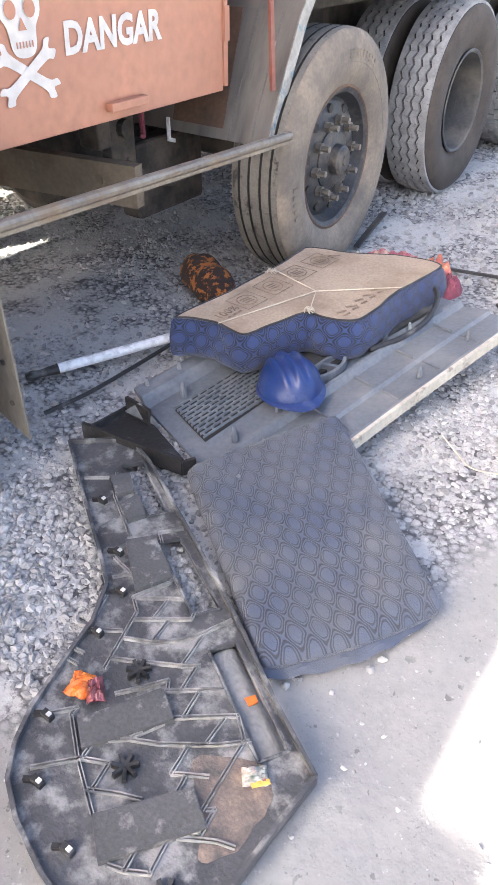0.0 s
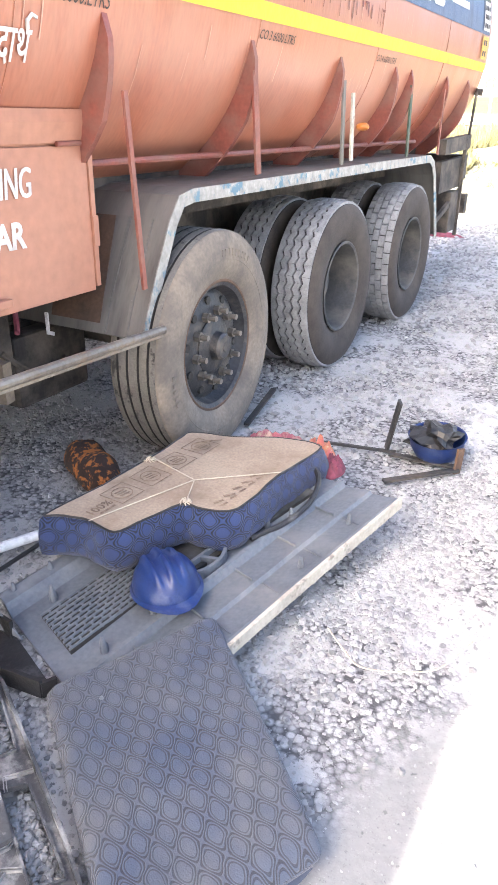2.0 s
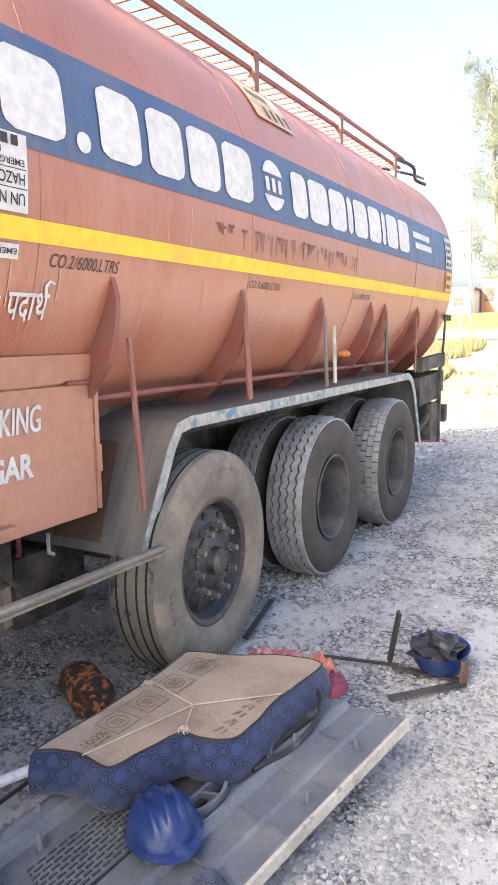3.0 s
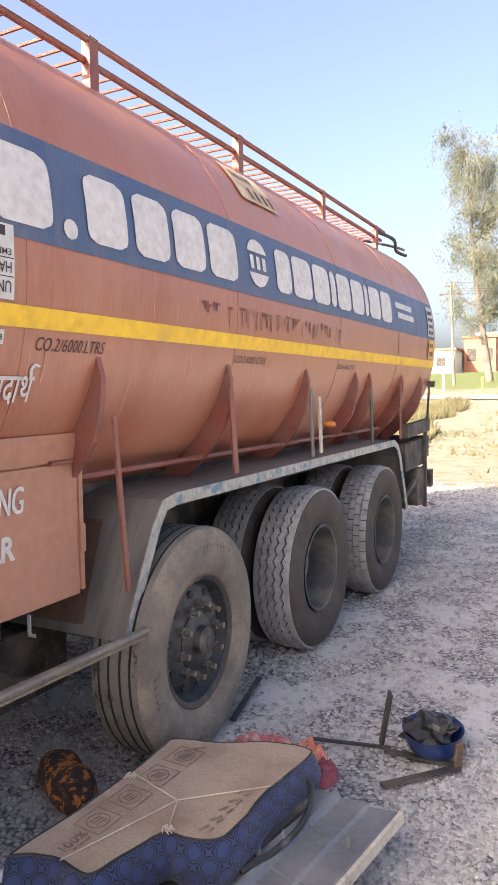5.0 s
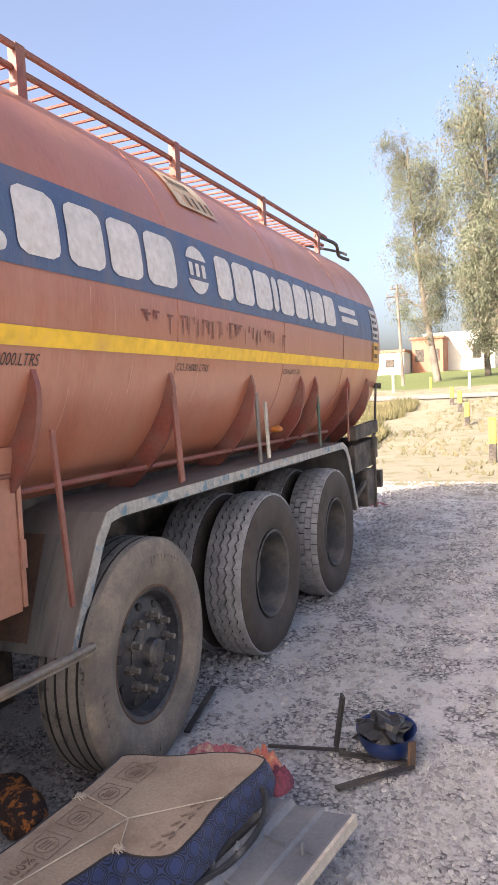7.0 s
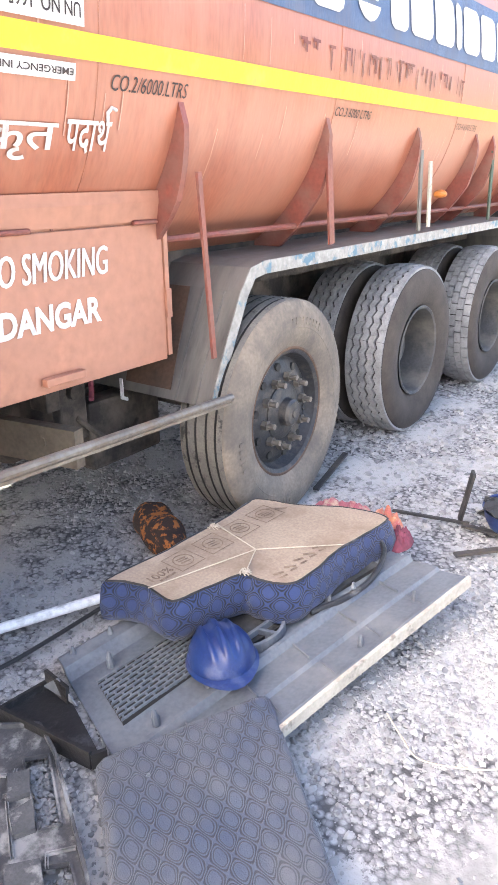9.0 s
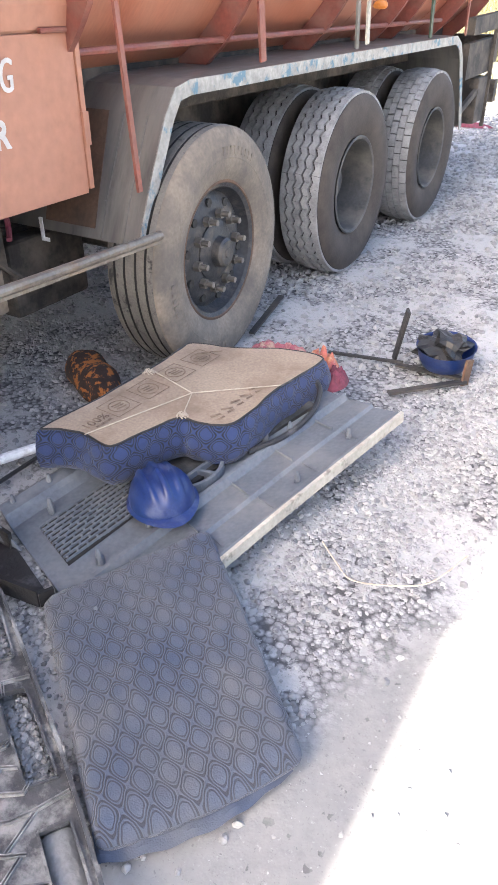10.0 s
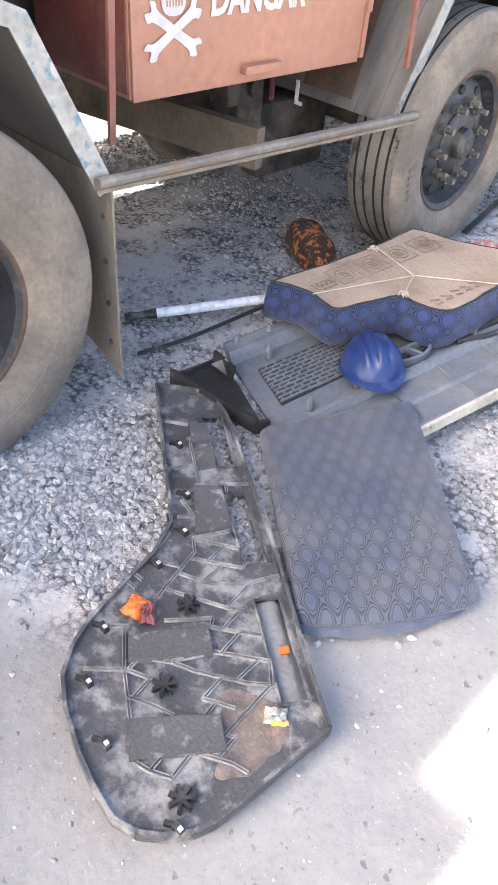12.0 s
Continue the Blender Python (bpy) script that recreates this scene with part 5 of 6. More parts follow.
def build_bumper_panel():
    th = thing("bumper_panel", (0.6, 2.0, 0.0), "grey plastic truck bumper panel lying on gravel, cream edge", "bumper panel")
    prof = [(0.0, 0.012), (0.012, 0.016), (0.03, 0.010), (0.115, -0.006), (0.125, 0.006), (0.14, 0.004), (0.235, -0.016), (0.25, 0.008), (0.265, 0.008), (0.28, -0.014), (0.66, -0.018), (0.685, -0.004), (0.70, 0.012), (0.745, 0.020), (0.76, 0.014), (0.76, -0.004), (0.68, -0.03), (0.28, -0.032), (0.0, -0.012)]
    bm = bmesh.new()
    rings = []
    for k in range(49):
        e = k / 48
        ring = []
        for v, w in prof:
            u = 0.165 * v * (1 - e) + PLEN * e
            ring.append(bm.verts.new(PM @ Vector((u, v + 0.006 * math.sin(math.pi * e), w + 0.008 * noise.noise(Vector((u * 2, v * 3, 1)))))))
        rings.append(ring)
    n = len(prof)
    for a, b in zip(rings, rings[1:]):
        for k in range(n):
            bm.faces.new((a[k], a[(k + 1) % n], b[(k + 1) % n], b[k]))
    bm.faces.new(rings[0])
    bm.faces.new(rings[-1][::-1])
    shell = part("shell", bm, M["bumper"], th)

    def local(name, bm, m, label=""):
        bm.transform(PM)
        return part(name, bm, M[m], shell, label)

    bm = bmesh.new()
    bar(bm, (0.0, -0.008, 0.002), (0.70, -0.002, 0.004), 0.013, 0.04)
    bar(bm, (0.70, -0.002, 0.004), (PLEN, -0.008, 0.002), 0.013, 0.04)
    local("cream_edge", bm, "bumper_white", "cream painted front edge, scuffed")
    # black slab under the slats paints in the shade of the slots
    bm = bmesh.new()
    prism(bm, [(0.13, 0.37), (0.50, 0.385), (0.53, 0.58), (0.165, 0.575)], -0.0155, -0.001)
    local("grille_shade", bm, "slot_shade")
    bm = bmesh.new()
    for r_ in range(11):
        v = 0.375 + r_ * 0.0195
        s0 = 0.16 * (v - 0.375)
        bar(bm, (0.13 + s0, v, 0.002), (0.505 + s0, v + 0.008, 0.002), 0.0045, 0.010)
        if r_ < 10:
            for k in range(10):
                u = 0.14 + k * 0.038 + (r_ % 2) * 0.019 + s0
                bar(bm, (u, v, 0.001), (u + 0.004, v + 0.0195, 0.001), 0.006, 0.009)
    local("grille_slats", bm, "bumper")
    for u in (0.24, 0.46, 0.68, 0.90, 1.12):
        for v0, v1 in ((0.03, 0.115), (0.14, 0.235)):
            bm = bmesh.new()
            bar(bm, (u, v0, 0.010), (u + 0.02, v1, -0.006), 0.005, 0.010)
            local("ledge_rib", bm, "bumper")
    for u, v in ((0.433, 0.725), (0.31, 0.73), (0.17, 0.735), (0.40, 0.31), (1.025, 0.257), (0.95, 0.31), (0.83, 0.06), (1.12, 0.07), (0.20, 0.30), (0.06, 0.12), (0.24, 0.62)):
        bm = bmesh.new()
        tube(bm, [(u, v, -0.02), (u, v, 0.02), (u + 0.002, v, 0.045)], [0.013, 0.010, 0.005], 8)
        bar(bm, (u - 0.014, v, 0.0), (u + 0.014, v, 0.0), 0.004, 0.03)
        local("stud", bm, "bumper")
    bm = bmesh.new()
    cu, cv = 0.66, 0.36
    for k in range(14):
        a0, a1 = math.pi * k / 14, math.pi * (k + 1) / 14
        bar(bm, (cu + 0.10 * math.cos(a0), cv - 0.07 * math.sin(a0), 0.0), (cu + 0.10 * math.cos(a1), cv - 0.07 * math.sin(a1), 0.0), 0.012, 0.04)
    bar(bm, (cu - 0.10, cv, 0.0), (cu + 0.10, cv, 0.0), 0.012, 0.04)
    bar(bm, (cu, cv, 0.0), (cu + 0.03, cv - 0.07, 0.0), 0.012, 0.035)
    local("duct_frame", bm, "bumper")
    # dark slab: painted shade between the cushion and the panel lip
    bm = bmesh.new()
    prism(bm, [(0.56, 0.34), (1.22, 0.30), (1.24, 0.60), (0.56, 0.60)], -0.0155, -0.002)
    local("recess_shade", bm, "bumper_shade")
    bm = bmesh.new()
    tube(bm, spline([(0.84, 0.29, 0.01), (0.98, 0.25, 0.012), (1.13, 0.25, 0.02), (1.26, 0.31, 0.04), (1.295, 0.40, 0.05), (1.25, 0.48, 0.05), (1.19, 0.52, 0.03)], 8, False), 0.011, 8)
    local("cable", bm, "black_plastic", "grey-black corrugated cable")


build_bumper_panel()


# cushion with a cardboard lid, tied with string
CUSH = [(0.026, 1.765), (0.10, 1.785), (0.193, 1.80), (0.315, 1.785), (0.355, 1.90), (0.405, 2.035), (0.47, 2.045), (0.535, 2.06), (0.59, 2.11), (0.605, 2.24), (0.605, 2.37), (0.63, 2.52), (0.645, 2.69), (0.53, 2.71), (0.43, 2.685), (0.265, 2.61), (0.101, 2.565), (0.082, 2.48), (0.084, 2.337), (0.062, 2.029)]


def build_cushion():
    th = thing("seat_cushion", (0.35, 2.2, 0.10), "blue quilted seat cushion with cardboard lid tied by string", "cushion")
    out = spline([(a, b) for a, b in CUSH], 4)
    c = sum(out, Vector((0, 0))) / len(out)
    bm = bmesh.new()
    uv = bm.loops.layers.uv.new("UVMap")

    def lean(x, y):
        return 0.00 + 0.02 * (y - 2.2) + 0.01 * (x - 0.3)

    levels = ((0.112, -0.015), (0.125, 0.008), (0.15, 0.02), (0.18, 0.021), (0.21, 0.016), (0.235, 0.010), (0.256, 0.002), (0.266, -0.012))
    rings = []
    run = [0.0]
    for a, b in zip(out, out[1:] + out[:1]):
        run.append(run[-1] + (b - a).length)
    for z, off in levels:
        ring = []
        for k, p in enumerate(out):
            d = out[(k + 1) % len(out)] - out[k - 1]
            nrm = Vector((d.y, -d.x)).normalized()
            q = p + nrm * (off + 0.010 * noise.noise(Vector((p.x * 11, p.y * 11, z * 22))) + 0.004 * noise.noise(Vector((p.x * 38, p.y * 38, z * 30))))
            ring.append(bm.verts.new((q.x, q.y, z + lean(q.x, q.y) + 0.006 * noise.noise(Vector((p.x * 7, p.y * 7, 4))))))
        rings.append(ring)
    n = len(out)
    for j in range(len(rings) - 1):
        for k in range(n):
            f = bm.faces.new((rings[j][k], rings[j][(k + 1) % n], rings[j + 1][(k + 1) % n], rings[j + 1][k]))
            for l, (s, h) in zip(f.loops, ((run[k], levels[j][0]), (run[k + 1], levels[j][0]), (run[k + 1], levels[j + 1][0]), (run[k], levels[j + 1][0]))):
                l[uv].uv = (s, h)
    bm.faces.new(rings[0][::-1])
    bm.faces.new(rings[-1])
    part("cushion", bm, M["quilt_blue"], th, smooth=True)
    bm = bmesh.new()
    inner = []
    for k, p in enumerate(out):
        d = out[(k + 1) % n] - out[k - 1]
        nrm = Vector((d.y, -d.x)).normalized()
        q = p - nrm * (0.012 + 0.005 * noise.noise(Vector((p.x * 15, p.y * 15, 2))))
        inner.append((q.x, q.y))
    prism(bm, inner, 0.0, 0.006, to=lambda a, b, h: (a, b, 0.264 + h + lean(a, b) + 0.004 * noise.noise(Vector((a * 6, b * 6, 9)))))
    card = part("cardboard", bm, M["card"], th, "worn brown printed cardboard")
    # thin dark tube along the cardboard edge
    bm = bmesh.new()
    tube(bm, [(a, b, 0.268 + lean(a, b) + 0.004 * noise.noise(Vector((a * 6, b * 6, 9)))) for a, b in inner + inner[:1]], 0.0045, 6)
    part("card_outline", bm, M["black_plastic"], th, "thin dark line round the cardboard")
    zt = lambda x, y: 0.2725 + lean(x, y) + 0.004 * noise.noise(Vector((x * 6, y * 6, 9)))
    # faded print along the far side: boxes, rings and bars
    bm = bmesh.new()
    ax, ay = Vector((0.155, 1.83)), Vector((0.215, 2.52))
    d = (ay - ax).normalized()
    s = Vector((d.y, -d.x))

    def ink(p, q, w):
        p, q = ax + d * p[0] + s * p[1], ax + d * q[0] + s * q[1]
        bar(bm, (p.x, p.y, zt(p.x, p.y) + 0.0012), (q.x, q.y, zt(q.x, q.y) + 0.0012), w, 0.001)

    for k in range(4):
        u = 0.12 + 0.15 * k
        for a, b in (((u, -0.05), (u + 0.11, -0.05)), ((u + 0.11, -0.05), (u + 0.11, 0.06)), ((u + 0.11, 0.06), (u, 0.06)), ((u, 0.06), (u, -0.05))):
            ink(a, b, 0.003)
        for j in range(12):
            a0, a1 = j * math.pi / 6, (j + 1) * math.pi / 6
            ink((u + 0.055 + 0.038 * math.cos(a0), 0.005 + 0.038 * math.sin(a0)), (u + 0.055 + 0.038 * math.cos(a1), 0.005 + 0.038 * math.sin(a1)), 0.004)
        for j in range(3):
            ink((u + 0.035, -0.012 + j * 0.014), (u + 0.075, -0.006 + j * 0.014), 0.006)
    ink((0.03, 0.045), (0.10, 0.045), 0.009)
    ink((0.66, -0.02), (0.72, 0.04), 0.007)
    for k in range(5):
        ink((0.30 + 0.055 * k, 0.315), (0.335 + 0.055 * k, 0.33 + 0.01 * (k % 2)), 0.01)
        ink((0.30 + 0.055 * k, 0.345), (0.33 + 0.055 * k, 0.35), 0.008)
    link_letters("print_mark", mesh_of(bm, "print_mark"), M["card_ink"], card, "faded brown printed mark")
    me = words("100%", 0.05, 0.001)
    for v in me.vertices:
        p = ax + d * (v.co.x + 0.0) + s * (0.03 - v.co.y)
        v.co = (p.x, p.y, zt(p.x, p.y) + 0.002)
    link_letters("print_letter", me, M["card_ink"], card)
    for pts in ([(0.12, 2.27), (0.35, 2.2)], [(0.35, 2.2), (0.60, 2.40)], [(0.35, 2.2), (0.20, 1.80)], [(0.35, 2.2), (0.415, 2.045)], [(0.12, 2.27), (0.10, 2.23)]):
        bm = bmesh.new()
        tube(bm, [(x, y, zt(x, y) + 0.004) for x, y in pts], 0.0022, 6)
        part("string", bm, M["string"], th)
    for cx, cy in ((0.41, 2.055), (0.12, 2.25)):
        bm = bmesh.new()
        for k in range(9):
            a = k * 2.3
            tube(bm, spline([(cx, cy, zt(cx, cy) + 0.004), (cx + 0.014 * math.cos(a), cy + 0.014 * math.sin(a), zt(cx, cy) + 0.014), (cx + 0.02 * math.cos(a + 0.8), cy + 0.022 * math.sin(a + 0.8), zt(cx, cy) + 0.003)], 3, False), 0.002, 5)
        part("string_knot", bm, M["string"], th)


build_cushion()


def build_helmet():
    th = thing("hard_hat", (0.52, 1.79, 0.07), "blue plastic hard hat with moulded ridges, dusty", "hard hat")
    base = pose(0.492, 1.815, 0.112, 5, -4, -35) @ Matrix.Diagonal((1.0, 1.0, 0.87, 1.0))
    bm = bmesh.new()
    n, rings = 96, []
    for j in range(27):
        t = j / 26 * math.pi / 2
        ring = []
        for k in range(n):
            a = 2 * math.pi * k / n
            r = max(0.004, math.cos(t) ** 0.78)
            x, y, z = 0.124 * r * math.cos(a), 0.106 * r * math.sin(a), 0.118 * math.sin(t)
            top = min(1.0, max(0.0, (z - 0.04) / 0.03))
            z += top * (0.017 * math.exp(-((y / 0.012) ** 4)) + 0.012 * math.exp(-(((abs(y) - 0.046) / 0.010) ** 4)))
            ring.append(bm.verts.new((x, y, z)))
        rings.append(ring)
    for a, b in zip(rings, rings[1:]):
        for k in range(n):
            bm.faces.new((a[k], a[(k + 1) % n], b[(k + 1) % n], b[k]))
    bm.transform(base)
    shell = part("shell", bm, M["helmet"], th, smooth=True)
    bm = bmesh.new()
    n = 48
    low, edge, under = [], [], []
    for k in range(n):
        a = 2 * math.pi * k / n
        out = 1.12 + 0.22 * max(0.0, math.cos(a)) ** 3
        low.append(bm.verts.new((0.122 * math.cos(a), 0.104 * math.sin(a), 0.006)))
        edge.append(bm.verts.new((0.124 * out * math.cos(a), 0.106 * 1.09 * math.sin(a), -0.006)))
        under.append(bm.verts.new((0.118 * math.cos(a), 0.1 * math.sin(a), -0.008)))
    for a, b in ((low, edge), (edge, under)):
        for k in range(n):
            bm.faces.new((a[k], a[(k + 1) % n], b[(k + 1) % n], b[k]))
    bm.transform(base)
    part("brim", bm, M["helmet"], th, smooth=True)


build_helmet()

pole = thing("white_pole", (-0.2, 1.7, 0.0), "white scuffed tube with a black handle on gravel", "pole")
bm = bmesh.new()
tube(bm, [(-0.335, 1.50, 0.04), (-0.06, 2.06, 0.06)], 0.019, 12)
part("shaft", bm, M["pole_white"], pole)
bm = bmesh.new()
tube(bm, [(-0.385, 1.40, 0.036), (-0.375, 1.42, 0.036), (-0.36, 1.45, 0.037), (-0.33, 1.51, 0.04)], [0.012, 0.02, 0.014, 0.021], 10)
part("handle", bm, M["black_plastic"], pole, "black plastic handle")
bm = bmesh.new()
tube(bm, spline([(-0.175, 1.30, 0.02), (-0.165, 1.34, 0.022), (-0.13, 1.50, 0.03), (-0.10, 1.84, 0.05), (-0.09, 1.95, 0.06)], 5, False), 0.008, 8)
solo("thin_rod", bm, M["black_plastic"], "thin black bent rod lying on gravel", "rod")

# dark patterned cloth bundle under the truck
bm = bmesh.new()
a, b = Vector((-0.50, 2.50, 0.075)), Vector((-0.14, 2.31, 0.06))
pts = [a + (b - a) * (k / 9) for k in range(10)]
tube(bm, pts, [0.045, 0.075, 0.088, 0.092, 0.09, 0.09, 0.086, 0.08, 0.07, 0.04], 22)
bmesh.ops.subdivide_edges(bm, edges=bm.edges[:], cuts=1)
for v in bm.verts:
    q = noise.noise(v.co * 14)
    v.co += Vector((0.012 * q, 0.012 * noise.noise(v.co * 11 + Vector((3, 0, 0))), 0.014 * q))
    v.co.z = max(0.004, v.co.z * 0.95)
solo("rolled_cloth", bm, M["bag"], "dark rolled cloth with orange floral pattern on gravel", "cloth", smooth=True)

# black open box-like bracket
br = thing("black_bracket", (0.2, 1.4, 0.0), "black plastic corner bracket lying beside the panel", "bracket")
bm = bmesh.new()
prism(bm, [(0.02, 1.30), (0.41, 1.335), (0.43, 1.36), (0.17, 1.47), (0.05, 1.475)], 0.012, 0.02)
part("floor", bm, M["black_plastic"], br)
for p, q, h in (((0.03, 1.29), (0.415, 1.33), 0.06), ((0.415, 1.33), (0.435, 1.37), 0.05), ((0.03, 1.29), (0.05, 1.475), 0.03), ((0.05, 1.475), (0.17, 1.46), 0.07)):
    bm = bmesh.new()
    bar(bm, (*p, 0.012 + h / 2), (*q, 0.012 + h / 2), 0.012, h)
    part("flange", bm, M["black_plastic"], br)
bm = bmesh.new()
prism(bm, [(0.03, 0.03), (0.10, 0.09), (0.19, 0.03)], 0, 0.004, to=lambda a, b, h: (a + 0.02, 1.455 + h + 0.1 * b, b))
part("torn_edge", bm, M["bumper"], br)


def cloth(name, cx, cy, rx, ry, h, m, label, seed, base=0.0):
    bm = bmesh.new()
    n = 36
    g = [[None] * (n + 1) for _ in range(n + 1)]
    for j in range(n + 1):
        for i in range(n + 1):
            u, v = i / n * 2 - 1, j / n * 2 - 1
            rr = math.hypot(u, v)
            p = Vector((u * 2.1 + seed, v * 2.1, seed))
            edge = max(0.0, 1 - rr ** 3)
            fold = 0.25 + 0.5 * abs(noise.noise(p)) + 0.4 * abs(noise.noise(p * 2.0))
            wob = 1 + 0.25 * noise.noise(Vector((math.atan2(v, u) * 1.5, seed, 1)))
            k = 1 if rr < 1 else 1 / rr
            g[j][i] = bm.verts.new((cx + rx * u * k * wob, cy + ry * v * k * wob, base + 0.004 + h * edge * (0.15 + 1.1 * fold)))
    for j in range(n):
        for i in range(n):
            bm.faces.new((g[j][i], g[j][i + 1], g[j + 1][i + 1], g[j + 1][i]))
    return solo(name, bm, M[m], label, "cloth", smooth=True)


cloth("pink_cloth", 0.40, 2.79, 0.19, 0.085, 0.10, "pink", "crumpled faded pink floral cloth beside the cushion", 3.0, 0.17)
cloth("orange_cloth", 0.575, 2.80, 0.075, 0.06, 0.09, "ochre_cloth", "crumpled orange and cream cloth beside the cushion", 6.3, 0.18)
cloth("red_cloth", 0.66, 2.745, 0.055, 0.085, 0.085, "red", "crumpled crimson cloth hanging over the panel", 8.0, 0.15)
cloth("green_cloth", 0.13, 2.72, 0.12, 0.08, 0.07, "green", "crumpled dark green cloth by the tyre", 5.0, 0.12)

# steel bars and a bucket-like blue helmet liner
bm = bmesh.new()
bar(bm, (-0.03, 3.26, 0.02), (-0.10, 3.70, 0.06), 0.03, 0.012)
solo("steel_bar", bm, M["bar_steel"], "dark flat steel bar lying on gravel", "steel bar")
st = thing("steel_stand", (0.75, 3.3, 0.0), "dark welded angle-steel stand lying on its side", "stand")
for name, p, q, w, h in (("rail", (0.40, 3.26, 0.02), (0.75, 3.335, 0.02), 0.015, 0.012), ("leg", (0.70, 3.345, 0.02), (0.77, 3.255, 0.31), 0.012, 0.035), ("rail", (0.73, 3.30, 0.02), (1.06, 3.30, 0.03), 0.03, 0.012), ("leg", (0.80, 3.02, 0.02), (1.06, 3.28, 0.03), 0.03, 0.012), ("leg", (1.055, 3.28, 0.01), (1.06, 3.29, 0.13), 0.012, 0.04)):
    bm = bmesh.new()
    bar(bm, p, q, w, h)
    part(name, bm, M["bar_steel" if w != 0.012 or p[0] < 1 else "rust"], st)
bk = thing("blue_tub", (0.92, 3.36, 0.0), "upturned blue hard hat holding a crumpled black bag", "hard hat")
bm = bmesh.new()
revolve(bm, [(0.004, 0.02), (0.012, 0.06), (0.04, 0.1), (0.085, 0.122), (0.13, 0.13), (0.135, 0.135), (0.13, 0.126), (0.085, 0.116), (0.04, 0.094), (0.02, 0.03)], 32, axis="z")
bm.transform(pose(0.93, 3.38, 0.005, 6, 0, 0))
part("shell", bm, M["helmet"], bk, smooth=True)
bm = bmesh.new()
bmesh.ops.create_icosphere(bm, subdivisions=3, radius=0.105)
for v in bm.verts:
    v.co += v.co.normalized() * (0.07 * noise.noise(v.co * 17) + 0.05 * noise.noise(v.co * 37))
    v.co = Vector((0.92 + v.co.x, 3.38 + v.co.y, 0.12 + v.co.z * 0.62))
part("bag", bm, M["black_plastic"], bk)

bm = bmesh.new()
tube(bm, spline([(0.98, 2.0, 0.008), (1.06, 1.935, 0.006), (1.134, 1.89, 0.006), (1.257, 1.935, 0.008), (1.34, 2.0, 0.012), (1.40, 2.16, 0.02)], 6, False), 0.0025, 6)
solo("wire", bm, M["string"], "thin pale bent wire lying on gravel", "wire")


def packet(name, loc, w, l, yaw, m, label, seed):
    bm = bmesh.new()
    n = 10
    g = {}
    for top in (1, 0):
        for j in range(n + 1):
            for i in range(n + 1):
                u, v = i / n - 0.5, j / n - 0.5
                f = (1 - (2 * abs(u)) ** 4) * (1 - (2 * abs(v)) ** 4)
                z = (0.012 * f + 0.008 * noise.noise(Vector((u * 6, v * 6, seed)))) * (1 if top else 0) + (0.003 if top else 0)
                g[top, i, j] = bm.verts.new((u * w, v * l, z + 0.006 + 0.01 * noise.noise(Vector((u * 3, v * 3, seed + 4)))))
    for j in range(n):
        for i in range(n):
            for top in (1, 0):
                k = [(i, j), (i + 1, j), (i + 1, j + 1), (i, j + 1)]
                bm.faces.new([g[(top, *q)] for q in (k if top else k[::-1])])
    bm.transform(pose(*loc, 0, 0, yaw))
    return bm


pk = thing("snack_packet", (0.74, 0.61, 0.06), "torn orange foil snack packet on the trim panel", "packet")
part("front", packet("front", (0.73, 0.605, 0.05), 0.05, 0.06, 20, "orange_foil", "", 1), M["orange_foil"], pk)
part("flap", packet("flap", (0.765, 0.615, 0.049), 0.04, 0.06, 50, "dark_foil", "", 2), M["dark_foil"], pk)
pk2 = thing("small_packet", (1.165, 0.66, 0.06), "small white and yellow foil packet on the trim panel", "packet")
part("front", packet("front", (1.155, 0.66, 0.05), 0.05, 0.04, 40, "foil", "", 3), mat("pale_packet_foil", (0.42, 0.42, 0.4), (0.1, 0.13, 0.1), rough=0.4, scale=60, fine=140, dust=(0.25, 0.06, 0.05), dust_amount=0.25, dust_scale=70), pk2)
bm = bmesh.new()
bar(bm, (1.163, 0.638, 0.064), (1.187, 0.666, 0.064), 0.010, 0.003)
part("stripe", bm, M["orange_paint"], pk2)
bm = bmesh.new()
prism(bm, [(1.03, 0.80), (1.05, 0.79), (1.06, 0.81), (1.045, 0.82)], 0.03, 0.034)
solo("orange_scrap", bm, M["orange_foil"], "small torn orange scrap of foil", "scrap")


# ---- writing and plates on the tank ----
def devanagari(text, y0, y1, z0, z1):
    return link_letters("letter", fit_text(text, y0, y1, z0, z1, tank_x, 0.012, lift=0.006), M["white_paint"], tank, "white hand-painted Hindi warning word")


devanagari("\u093f\u0935\u0937\u093e\u0915\u0943\u0924", 1.30, 1.885, 1.585, 1.715)
devanagari("\u092a\u0926\u093e\u0925", 1.915, 2.095, 1.605, 1.70)
bm = bmesh.new()
tube(bm, [(tank_x(z) + 0.005, y, z) for y, z in ((2.075, 1.70), (2.07, 1.722), (2.085, 1.738), (2.105, 1.732))], 0.006, 6)
part("letter", bm, M["white_paint"], tank)


def plate(y0, y1, z0, z1, m="white_paint", lift=0.011, label="white information plate, scratched"):
    return side_strip("plate", y0, y1, z0, z1, M[m], label, lift)


def bars(y0, y1, z0, z1, n, m="black_paint", lift=0.014, fill=0.7):
    """Unreadable writing: a row of short plain bars."""
    bm = bmesh.new()
    w = (y1 - y0) / n
    for k in range(n):
        a = y0 + w * k
        q = [(a, z0), (a + w * fill, z0), (a + w * fill, z1), (a, z1)]
        bm.faces.new([bm.verts.new((tank_x(z) + lift, y, z)) for y, z in q])
    return link_letters("letter", mesh_of(bm, "letter"), M[m], tank)


